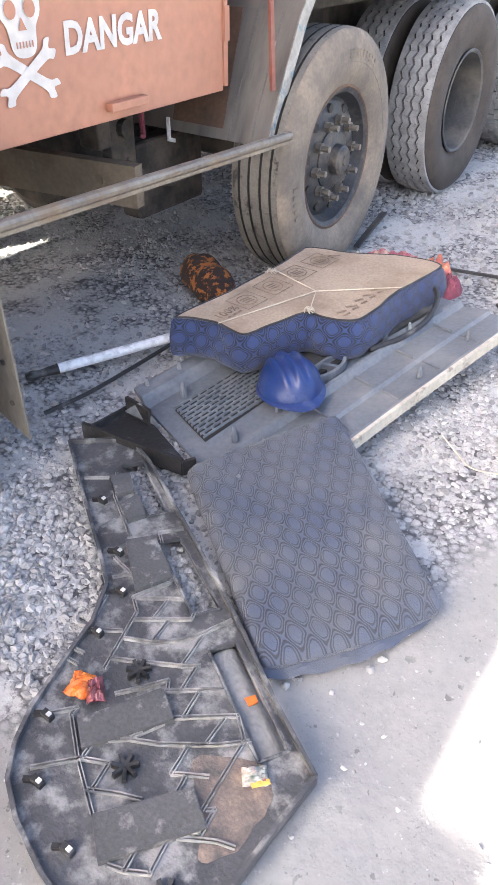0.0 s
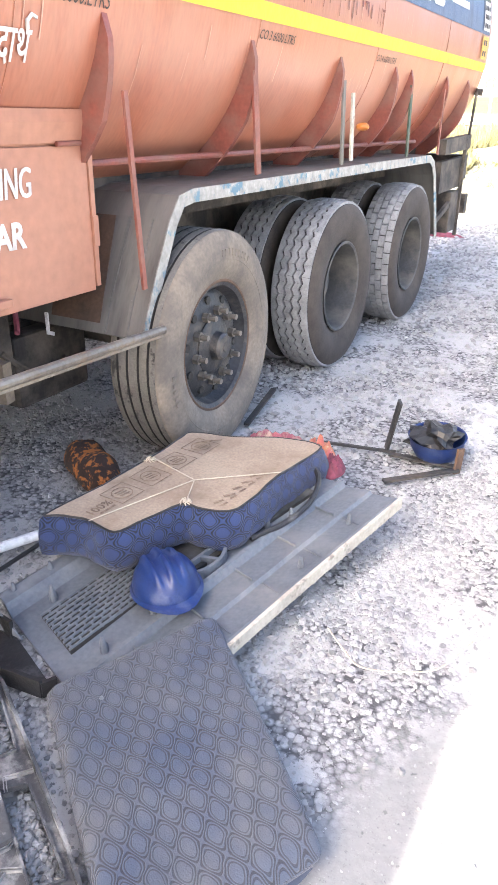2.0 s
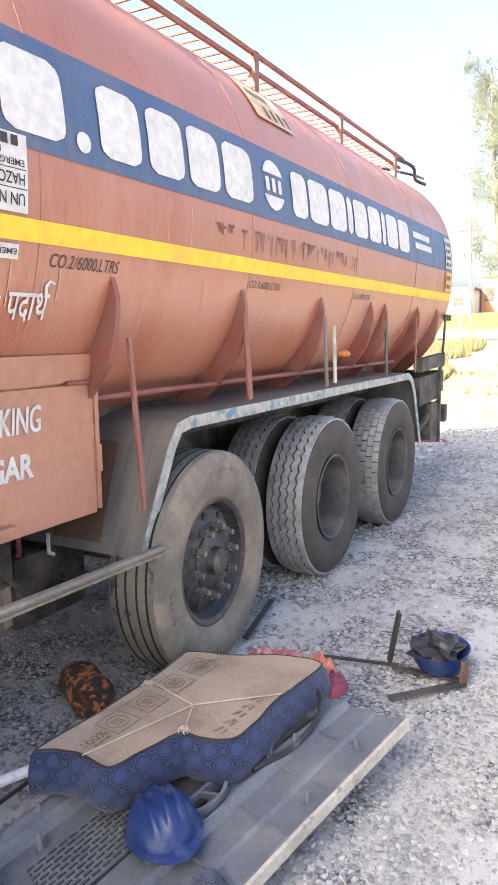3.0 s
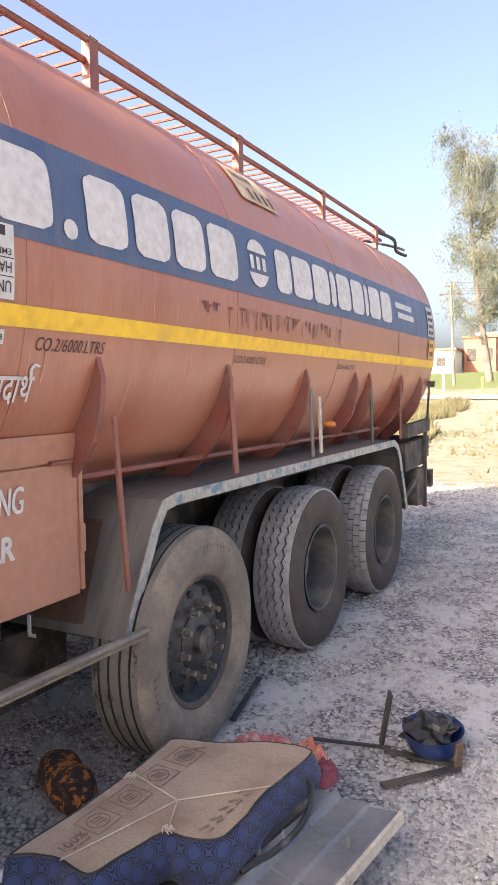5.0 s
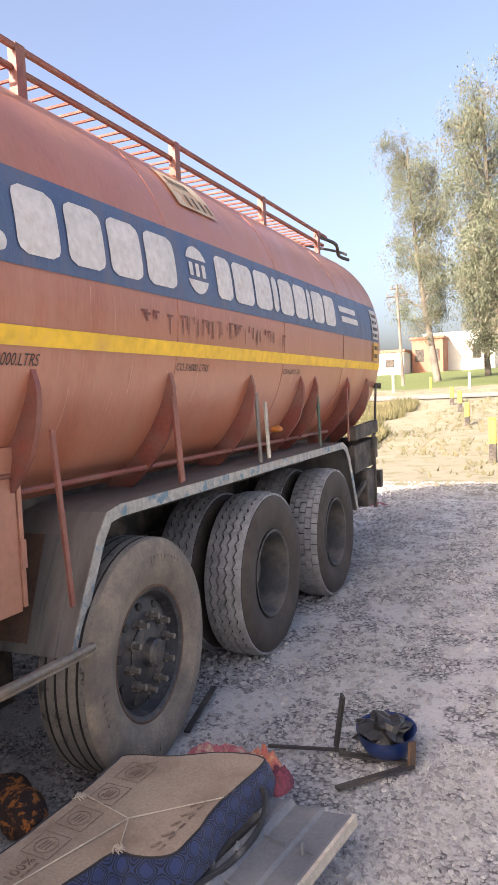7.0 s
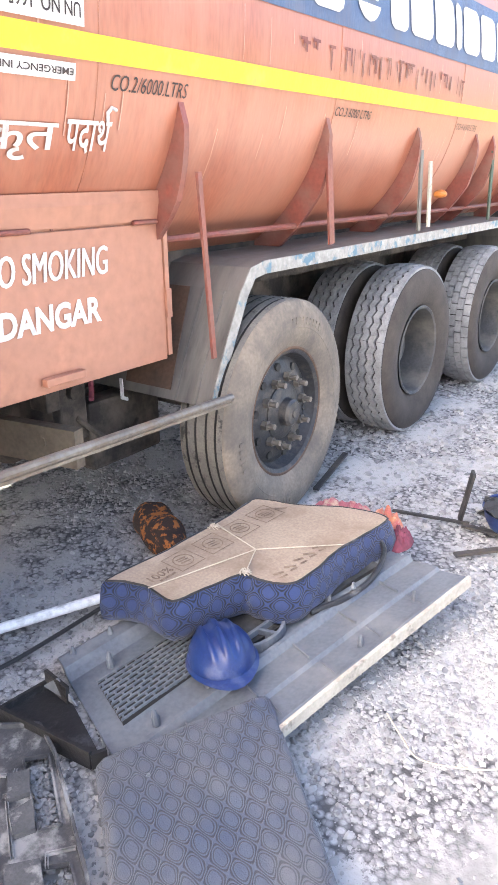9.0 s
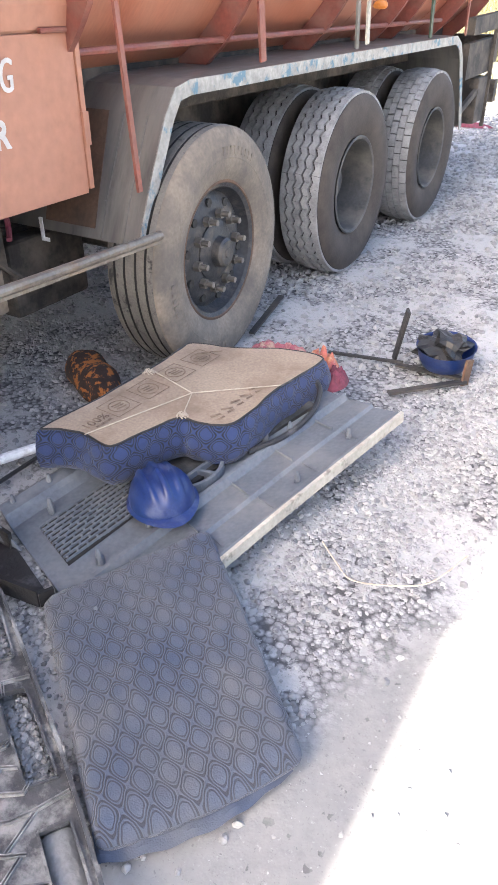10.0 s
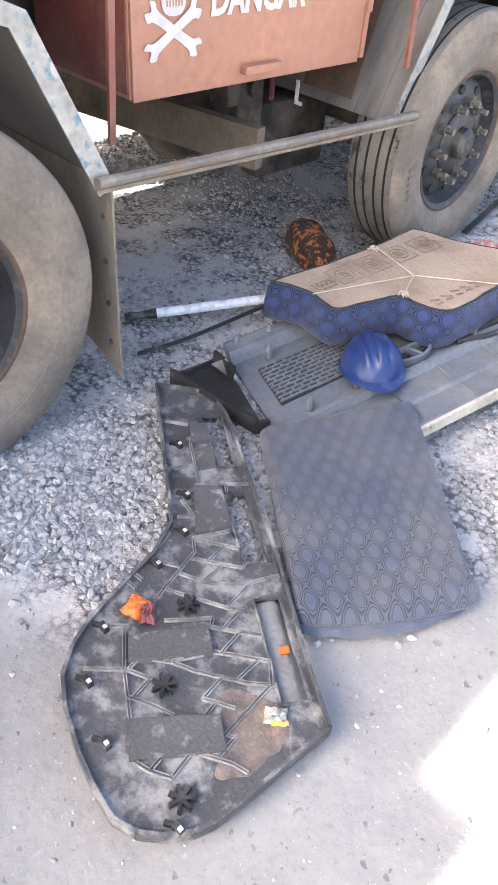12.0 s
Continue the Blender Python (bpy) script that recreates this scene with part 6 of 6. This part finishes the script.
plate(1.40, 1.955, 1.935, 2.165)
for t, y0, y1, z0, z1 in (("UN NO. 1665", 1.70, 1.94, 1.955, 1.992), ("HAZCHEM: 2XE", 1.68, 1.94, 2.015, 2.05), ("EMERGENCY DIAL", 1.68, 1.94, 2.07, 2.09), ("POLICE", 1.72, 1.85, 2.10, 2.118)):
    link_letters("letter", fit_text(t, y0, y1, z0, z1, tank_x, 0.01, flip=True, lift=0.014), M["black_paint"], tank)
bars(1.69, 1.93, 2.127, 2.158, 6)
for z in (2.003, 2.06):
    bm = bmesh.new()
    bm.faces.new([bm.verts.new((tank_x(c) + 0.0135, y, c)) for y, c in ((1.665, z), (1.95, z), (1.95, z + 0.003), (1.665, z + 0.003))])
    part("plate_line", bm, M["black_paint"], tank)
plate(1.30, 1.925, 1.797, 1.842)
link_letters("letter", fit_text("EMERGENCY INFORMATION PANEL", 1.36, 1.915, 1.81, 1.828, tank_x, 0.01, flip=True, lift=0.014), M["black_paint"], tank)
# orange-cream number plate high on the tank
plate(3.72, 4.18, 2.68, 2.90, "cream_plate", label="faded cream plate with stencilled number")
link_letters("letter", fit_text("IIII", 3.86, 4.14, 2.70, 2.77, tank_x, 0.0, lift=0.016), M["chassis"], tank)
bars(3.78, 4.02, 2.82, 2.86, 6, "chassis", 0.016)
# plates at the tank's rear end
plate(7.36, 7.58, 2.16, 2.45)
for k in range(4):
    bars(7.38, 7.56, 2.18 + 0.065 * k, 2.215 + 0.065 * k, 3 + k % 2)
plate(7.38, 7.58, 1.945, 2.12, "orange_paint", label="orange hazard plate")
bars(7.41, 7.55, 1.97, 2.01, 2)
bars(7.41, 7.55, 2.05, 2.09, 2)
# weathered, no longer readable dark writing below the band
random.seed(4)
bm = bmesh.new()
y = 3.12
while y < 4.95:
    w = random.uniform(0.012, 0.03)
    if random.random() < 0.82:
        z1 = 2.065 - random.uniform(0, 0.02)
        z0 = z1 - random.choice((0.04, 0.07, 0.095))
        bm.faces.new([bm.verts.new((tank_x(c) + 0.005, a, c)) for a, c in ((y, z0), (y + w * 0.5, z0), (y + w * 0.5, z1), (y, z1))])
        if random.random() < 0.5:
            bm.faces.new([bm.verts.new((tank_x(c) + 0.0055, a, c)) for a, c in ((y - 0.02, z1 - 0.012), (y + 0.03, z1 - 0.012), (y + 0.03, z1), (y - 0.02, z1))])
    y += w + random.uniform(0.008, 0.05)
tagged(part("worn_writing", bm, M["maroon"], tank, "worn dark red writing, unreadable"), kind="stuff")
# pale runs of dust and scratches down the side
bm = bmesh.new()
for k in range(70):
    y = random.uniform(1.5, 7.5)
    z1 = random.choice((2.13, 1.85, 2.95, 1.75)) - random.uniform(0, 0.08)
    z0 = z1 - random.uniform(0.05, 0.2)
    w = random.uniform(0.002, 0.007)
    bm.faces.new([bm.verts.new((tank_x(c) + 0.0035, a, c)) for a, c in ((y, z0), (y + w, z0), (y + w, (z0 + z1) / 2), (y + w, z1), (y, z1), (y, (z0 + z1) / 2))])
M["streak"] = mat("pale_run", (0.5, 0.30, 0.23), (0.45, 0.24, 0.17), rough=0.7, scale=20)
tagged(part("dust_streak", bm, M["streak"], tank, "pale dusty runs on the paint"), kind="stuff")
# weld seams round the tank
for y in (2.02, 3.44, 4.92, 6.35):
    bm = bmesh.new()
    ring = tank_ring(1.0)
    tube(bm, [(TX + (x - TX) * 1.001, y, TZ + (z - TZ) * 1.001) for x, z in ring] + [(TX + (ring[0][0] - TX) * 1.001, y, ring[0][1])], 0.002, 5, caps=False)
    part("weld_seam", bm, M["paint"], tank)


# ---- far things ----
def tree(loc, height, spread, seed, lean, n_limbs, label, crown_from=0.25, leaf_m="leaf"):
    rnd = random.Random(seed)
    th = thing("eucalyptus_tree", loc, label, "tree", "trees beyond the road")
    base = Vector(loc)
    bm = bmesh.new()
    trunk = []
    for k in range(9):
        e = k / 8
        trunk.append(base + Vector((lean[0] * e + 0.3 * math.sin(3 * e + seed), lean[1] * e, height * 0.92 * e - 0.1)))
    tube(bm, trunk, [0.26 * (1 - 0.9 * k / 8) + 0.02 for k in range(9)], 9)
    tips = []
    for k in range(n_limbs):
        e = crown_from + (0.95 - crown_from) * (k + rnd.random() * 0.8) / n_limbs
        i = min(int(e * 8), 7)
        p = trunk[i].lerp(trunk[i + 1], e * 8 - i)
        a = rnd.uniform(0, 2 * math.pi)
        reach = spread * (1.05 - 0.6 * abs(e - 0.5)) * rnd.uniform(0.45, 1.0)
        d = Vector((math.cos(a), math.sin(a), rnd.uniform(0.35, 0.9)))
        pts = [p, p + d * reach * 0.4, p + d * reach * 0.75 + Vector((0, 0, 0.1 * reach)), p + d * reach]
        tube(bm, pts, [0.09, 0.06, 0.04, 0.015], 6)
        tips += [(q, reach) for q in pts[1:]]
    part("trunk", bm, M["bark"], th, "pale bark trunk and limbs", smooth=True)
    tips += [(trunk[-1], spread * 0.5), (trunk[-2], spread * 0.5)]
    for piece, share, m in (("crown", 0.8, leaf_m), ("dry_foliage", 0.2, "leaf_brown")):
        verts, faces = [], []
        for q, reach in tips:
            for c in range(max(2, int(7 * share))):
                cc = q + Vector((rnd.gauss(0, 0.42), rnd.gauss(0, 0.42), rnd.gauss(-0.1, 0.5))) * (0.5 + 0.35 * reach)
                size = rnd.uniform(0.3, 0.75)
                for _ in range(70):
                    o = cc + Vector((rnd.gauss(0, 1), rnd.gauss(0, 1), rnd.gauss(-0.25, 1.1))) * size * 0.5
                    l, w = rnd.uniform(0.11, 0.22), rnd.uniform(0.018, 0.036)
                    d = Vector((rnd.gauss(0, 0.6), rnd.gauss(0, 0.6), -1)).normalized()
                    s = d.cross(Vector((rnd.gauss(0, 1), rnd.gauss(0, 1), rnd.gauss(0, 0.3)))).normalized() * w
                    b0 = len(verts)
                    verts += [o, o + d * l * 0.5 + s, o + d * l, o + d * l * 0.5 - s]
                    faces.append((b0, b0 + 1, b0 + 2, b0 + 3))
        me = bpy.data.meshes.new(piece)
        me.from_pydata([v[:] for v in verts], [], faces)
        tagged(link_part(piece, me, M[m], th), kind="stuff")


tree((-6.44, 52.0, 2.0), 18.3, 2.6, 3, (-1.6, 0), 26, "tall slender eucalyptus with thin drooping foliage", 0.22)
tree((-1.6, 44.0, 1.7), 17.5, 3.2, 8, (-0.4, 0), 34, "tall broad eucalyptus with dense drooping foliage", 0.12)
tree((1.8, 46.0, 1.8), 20.5, 3.4, 15, (-0.6, 0), 34, "very tall eucalyptus with dense drooping foliage", 0.1)
tree((-4.0, 60.0, 2.4), 10.0, 2.3, 21, (0.3, 0), 16, "smaller eucalyptus behind the others", 0.2)


def far_house(loc, w, d, h, wall_m, label, roof_m="brick_red", windows=2):
    x, y, z = loc
    th = thing("house", loc, label, "house", "houses behind the field")
    bm = bmesh.new()
    box(bm, (x, y, z - 1), (x + w, y + d, z + h))
    wall = part("wall", bm, M[wall_m], th)
    bm = bmesh.new()
    box(bm, (x - 0.2, y - 0.2, z + h), (x + w + 0.2, y + d + 0.2, z + h + 0.25))
    part("roof", bm, M[roof_m], th)
    for k in range(windows):
        a = x + w * (k + 0.5) / windows
        bm = bmesh.new()
        box(bm, (a - 0.5, y - 0.05, z + h * 0.35), (a + 0.5, y + 0.02, z + h * 0.7))
        part("window", bm, M["chassis"], wall)


far_house((-13.5, 88, 3.4), 8.0, 6, 4.6, "pale_tone", "two-storey whitewashed flat-roofed house behind field", "pale_tone", 2)
far_house((-17.5, 80, 3.3), 3.0, 5, 2.6, "pale_tone", "low whitewashed house with red roof", "brick_red", 1)
far_house((-14.3, 84, 3.4), 3.5, 5, 4.0, "brick_red", "plain red brick house with dark openings", "brick_red", 2)
far_house((-30, 86, 3.5), 9, 6, 3.4, "pale_tone", "long low whitewashed house with red roof", "brick_red", 3)
far_house((-3.0, 90, 3.6), 9, 6, 4.0, "pale_tone", "whitewashed house half hidden by trees", "pale_tone", 3)

up = thing("utility_pole", (-7.85, 47, 2.0), "thin concrete utility pole with a crossarm", "utility pole")
bm = bmesh.new()
tube(bm, [(-7.85, 47, 1.6), (-8.1, 47, 8.5)], [0.11, 0.07], 10)
part("post", bm, M["bark"], up)
bm = bmesh.new()
bar(bm, (-8.8, 47, 7.7), (-7.4, 47, 7.75), 0.08, 0.09)
bar(bm, (-8.5, 47, 8.2), (-7.75, 47, 8.25), 0.07, 0.08)
part("crossarm", bm, M["chassis"], up)
for x, z in ((-8.7, 7.8), (-7.5, 7.85), (-8.4, 8.3), (-7.85, 8.35)):
    bm = bmesh.new()
    tube(bm, [(x, 47, z - 0.08), (x, 47, z + 0.05), (x, 47, z + 0.14)], [0.03, 0.06, 0.03], 8)
    part("insulator", bm, M["bark"], up)
for k, (x, z) in enumerate(((-8.7, 7.94), (-7.5, 7.99), (-8.4, 8.45))):
    bm = bmesh.new()
    tube(bm, [(x + 40 * e, 47 + 2 * e, z - 3.2 * e * (1 - e) + 0.5 * e) for e in (i / 12 for i in range(13))], 0.012, 5)
    solo("power_line", bm, M["chassis"], "thin dark overhead power line", "cable", group="overhead lines")


def bollard(x, y, h, r=0.075):
    z = ground_height(x, y)
    th = thing("bollard", (x, y, z), "yellow and black painted concrete roadside post", "bollard", "roadside posts")
    for z0, z1, m in ((-0.1, 0.42, "chassis"), (0.42, 1.0, "yellow_post")):
        bm = bmesh.new()
        box(bm, (x - r, y - r, z + h * z0), (x + r, y + r, z + h * z1), 0.01)
        part("lower_band" if z0 < 0 else "upper_band", bm, M[m], th)


for x, y, h in ((0.31, 16, 0.95), (-1.15, 24, 0.75), (-1.75, 27, 0.75), (-2.3, 29, 0.7), (0.9, 13.6, 0.95)):
    bollard(x, y, h)
for k in range(16):
    x = -24 + 2.1 * k
    z = ground_height(x, 41)
    bm = bmesh.new()
    box(bm, (x - 0.06, 40.9, z - 0.1), (x + 0.06, 41.02, z + 0.75 + 0.15 * (k % 3)), 0.01)
    solo("fence_post", bm, M["yellow_post" if k % 3 == 0 else "pale_tone"], "thin pale fence post beside the road", "fence post", group="fence posts")
bm = bmesh.new()
box(bm, (-60, 38.6, 1.2), (40, 38.75, 1.48))
solo("kerb_wall", bm, M["beam"], "low pale roadside kerb wall", "kerb", kind="structure")
cloth("red_rag", -0.95, 10.4, 0.28, 0.16, 0.05, "red", "small crumpled red rag lying on the gravel", 11.0)


def grass():
    rnd = random.Random(5)
    verts, faces = [], []
    for _ in range(24000):
        y = 13.5 + 17 * rnd.random() ** 0.8
        side = -2.6 - 0.07 * (y - 13)
        x = side - abs(rnd.gauss(0, 1)) * 5 if rnd.random() < 0.85 else rnd.uniform(-6, 8)
        if noise.noise(Vector((x * 0.5, y * 0.5, 2))) < -0.1:
            continue
        z = ground_height(x, y)
        for _ in range(3):
            h = rnd.uniform(0.08, 0.34) * (1 if x < side else 0.4)
            a = rnd.uniform(0, 6.28)
            w = rnd.uniform(0.012, 0.03)
            dx, dy = math.cos(a) * w, math.sin(a) * w
            b0 = len(verts)
            tx, ty = rnd.gauss(0, 0.08), rnd.gauss(0, 0.08)
            verts += [(x - dx, y - dy, z - 0.02), (x + dx, y + dy, z - 0.02), (x + tx, y + ty, z + h)]
            faces.append((b0, b0 + 1, b0 + 2))
    me = bpy.data.meshes.new("dry_grass")
    me.from_pydata(verts, [], faces)
    me.materials.append(M["drygrass"])
    tagged(new("dry_grass", me), "dry straw-coloured grass on the bank", "grass", kind="stuff")


grass()


# ---- loose stones ----
def stones():
    rng = np.random.default_rng(7)
    bm = bmesh.new()
    bmesh.ops.create_icosphere(bm, subdivisions=1, radius=1.0)
    bm.verts.ensure_lookup_table()
    ico = np.array([v.co[:] for v in bm.verts])
    tri = np.array([[v.index for v in f.verts] for f in bm.faces])
    bm.free()
    shapes = []
    for _ in range(14):
        p = ico * (1 + rng.normal(0, 0.2, (len(ico), 1))) + rng.normal(0, 0.12, ico.shape)
        shapes.append(p * np.array([1.0, rng.uniform(0.6, 0.95), rng.uniform(0.45, 0.75)]))
    shapes = np.array(shapes)
    spots = []

    def scatter(n, x0, x1, y0, y1, lo, hi, keep):
        for _ in range(n):
            x, y = rng.uniform(x0, x1), rng.uniform(y0, y1)
            if rng.random() < keep(x, y) * (0.10 if packed(x, y) else 1.0):
                spots.append((x, y, lo + (hi - lo) * rng.random() ** 1.8))

    def packed(x, y):
        e = 0.16 * noise.noise(Vector((x * 2.6, y * 2.6, 1)))
        return max(x + e - 0.62 - 0.42 * y, 0.33 + 0.25 * x - y + e) > 0.03

    def cover(x, y):
        return 0.5 + 0.9 * noise.noise(Vector((x * 1.3, y * 1.3, 5))) + 0.5 * noise.noise(Vector((x * 4.1, y * 4.1, 9)))

    # coarse heap beside the front wheel, and along the panel
    heap = lambda x, y: max(0.0, 1.3 - 1.5 * math.hypot((x - 0.28) / 0.62, (y - 0.62) / 0.7))
    scatter(15000, -0.4, 0.95, -0.1, 1.4, 0.006, 0.0165, heap)
    side = lambda x, y: max(0.0, 1.25 - 1.5 * abs(x - 1.02 - 0.12 * (y - 2)) / 0.5) * min(1.0, max(0.0, (y - 1.35) * 1.6))
    scatter(11000, 0.55, 1.6, 1.3, 3.6, 0.005, 0.015, side)
    scatter(2500, 0.2, 1.25, 0.7, 1.45, 0.006, 0.014, lambda x, y: 0.5 if y > 1.42 - 0.62 * x else 0.0)
    # the yard at large, thinning into powder
    scatter(30000, -2.6, 2.4, -0.3, 5.2, 0.003, 0.011, lambda x, y: min(0.75, max(0.03, cover(x, y) * (0.25 if x > 0.95 and y < 1.6 else 1.0))))
    scatter(24000, -2.2, 2.6, 3.2, 8.5, 0.007, 0.024, lambda x, y: min(1.0, max(0.05, cover(x, y) + 0.1)))
    scatter(13000, -2.4, 3.0, 8.0, 13.0, 0.012, 0.032, lambda x, y: min(1.0, max(0.05, cover(x, y) + 0.15)))
    scatter(12000, -2.2, 0.3, 1.1, 3.4, 0.005, 0.017, lambda x, y: min(0.9, max(0.0, cover(x, y))))
    scatter(9000, 0.6, 2.4, 0.0, 3.0, 0.0015, 0.0065, lambda x, y: 1.0)
    for _ in range(420):
        x, y = rng.uniform(0.55, 2.2), rng.uniform(-0.3, 2.0)
        if packed(x, y):
            spots.append((x, y, 0.002 + 0.006 * rng.random() ** 2))
    flat = len(spots)
    # stones that fill the slots of the trim panel
    for a, b, w in (((0.28, 1.25), (0.50, 1.12), 0.022), ((0.59, 1.062), (0.825, 0.93), 0.026), ):
        for _ in range(260):
            e, o = rng.random(), rng.uniform(-w, w)
            spots.append((a[0] + (b[0] - a[0]) * e + 0.5 * o, a[1] + (b[1] - a[1]) * e + 0.85 * o, rng.uniform(0.005, 0.012)))
    n = len(spots)
    kinds = rng.integers(0, len(shapes), n)
    turn = rng.uniform(0, 2 * math.pi, n)
    tilt = rng.normal(0, 0.35, n)
    p = shapes[kinds]
    size = np.array([s[2] for s in spots])
    c, s_ = np.cos(tilt)[:, None], np.sin(tilt)[:, None]
    y1, z1 = p[:, :, 1] * c - p[:, :, 2] * s_, p[:, :, 1] * s_ + p[:, :, 2] * c
    ct, st = np.cos(turn)[:, None], np.sin(turn)[:, None]
    x2, y2 = p[:, :, 0] * ct - y1 * st, p[:, :, 0] * st + y1 * ct
    ground = np.array([ground_height(a, b) for a, b, _ in spots])
    ground[flat:] += rng.uniform(0.0, 0.014, n - flat)
    v = np.stack([x2 * size[:, None] + np.array([a[0] for a in spots])[:, None], y2 * size[:, None] + np.array([a[1] for a in spots])[:, None], z1 * size[:, None] + (ground + size * 0.28)[:, None]], -1).reshape(-1, 3)
    f = (tri[None] + (np.arange(n) * len(ico))[:, None, None]).reshape(-1, 3)
    me = bpy.data.meshes.new("gravel")
    me.from_pydata(v.tolist(), [], f.tolist())
    me.materials.append(M["gravel"])
    tagged(new("gravel", me), "loose broken grey limestone gravel on the yard", "gravel", kind="stuff")


stones()
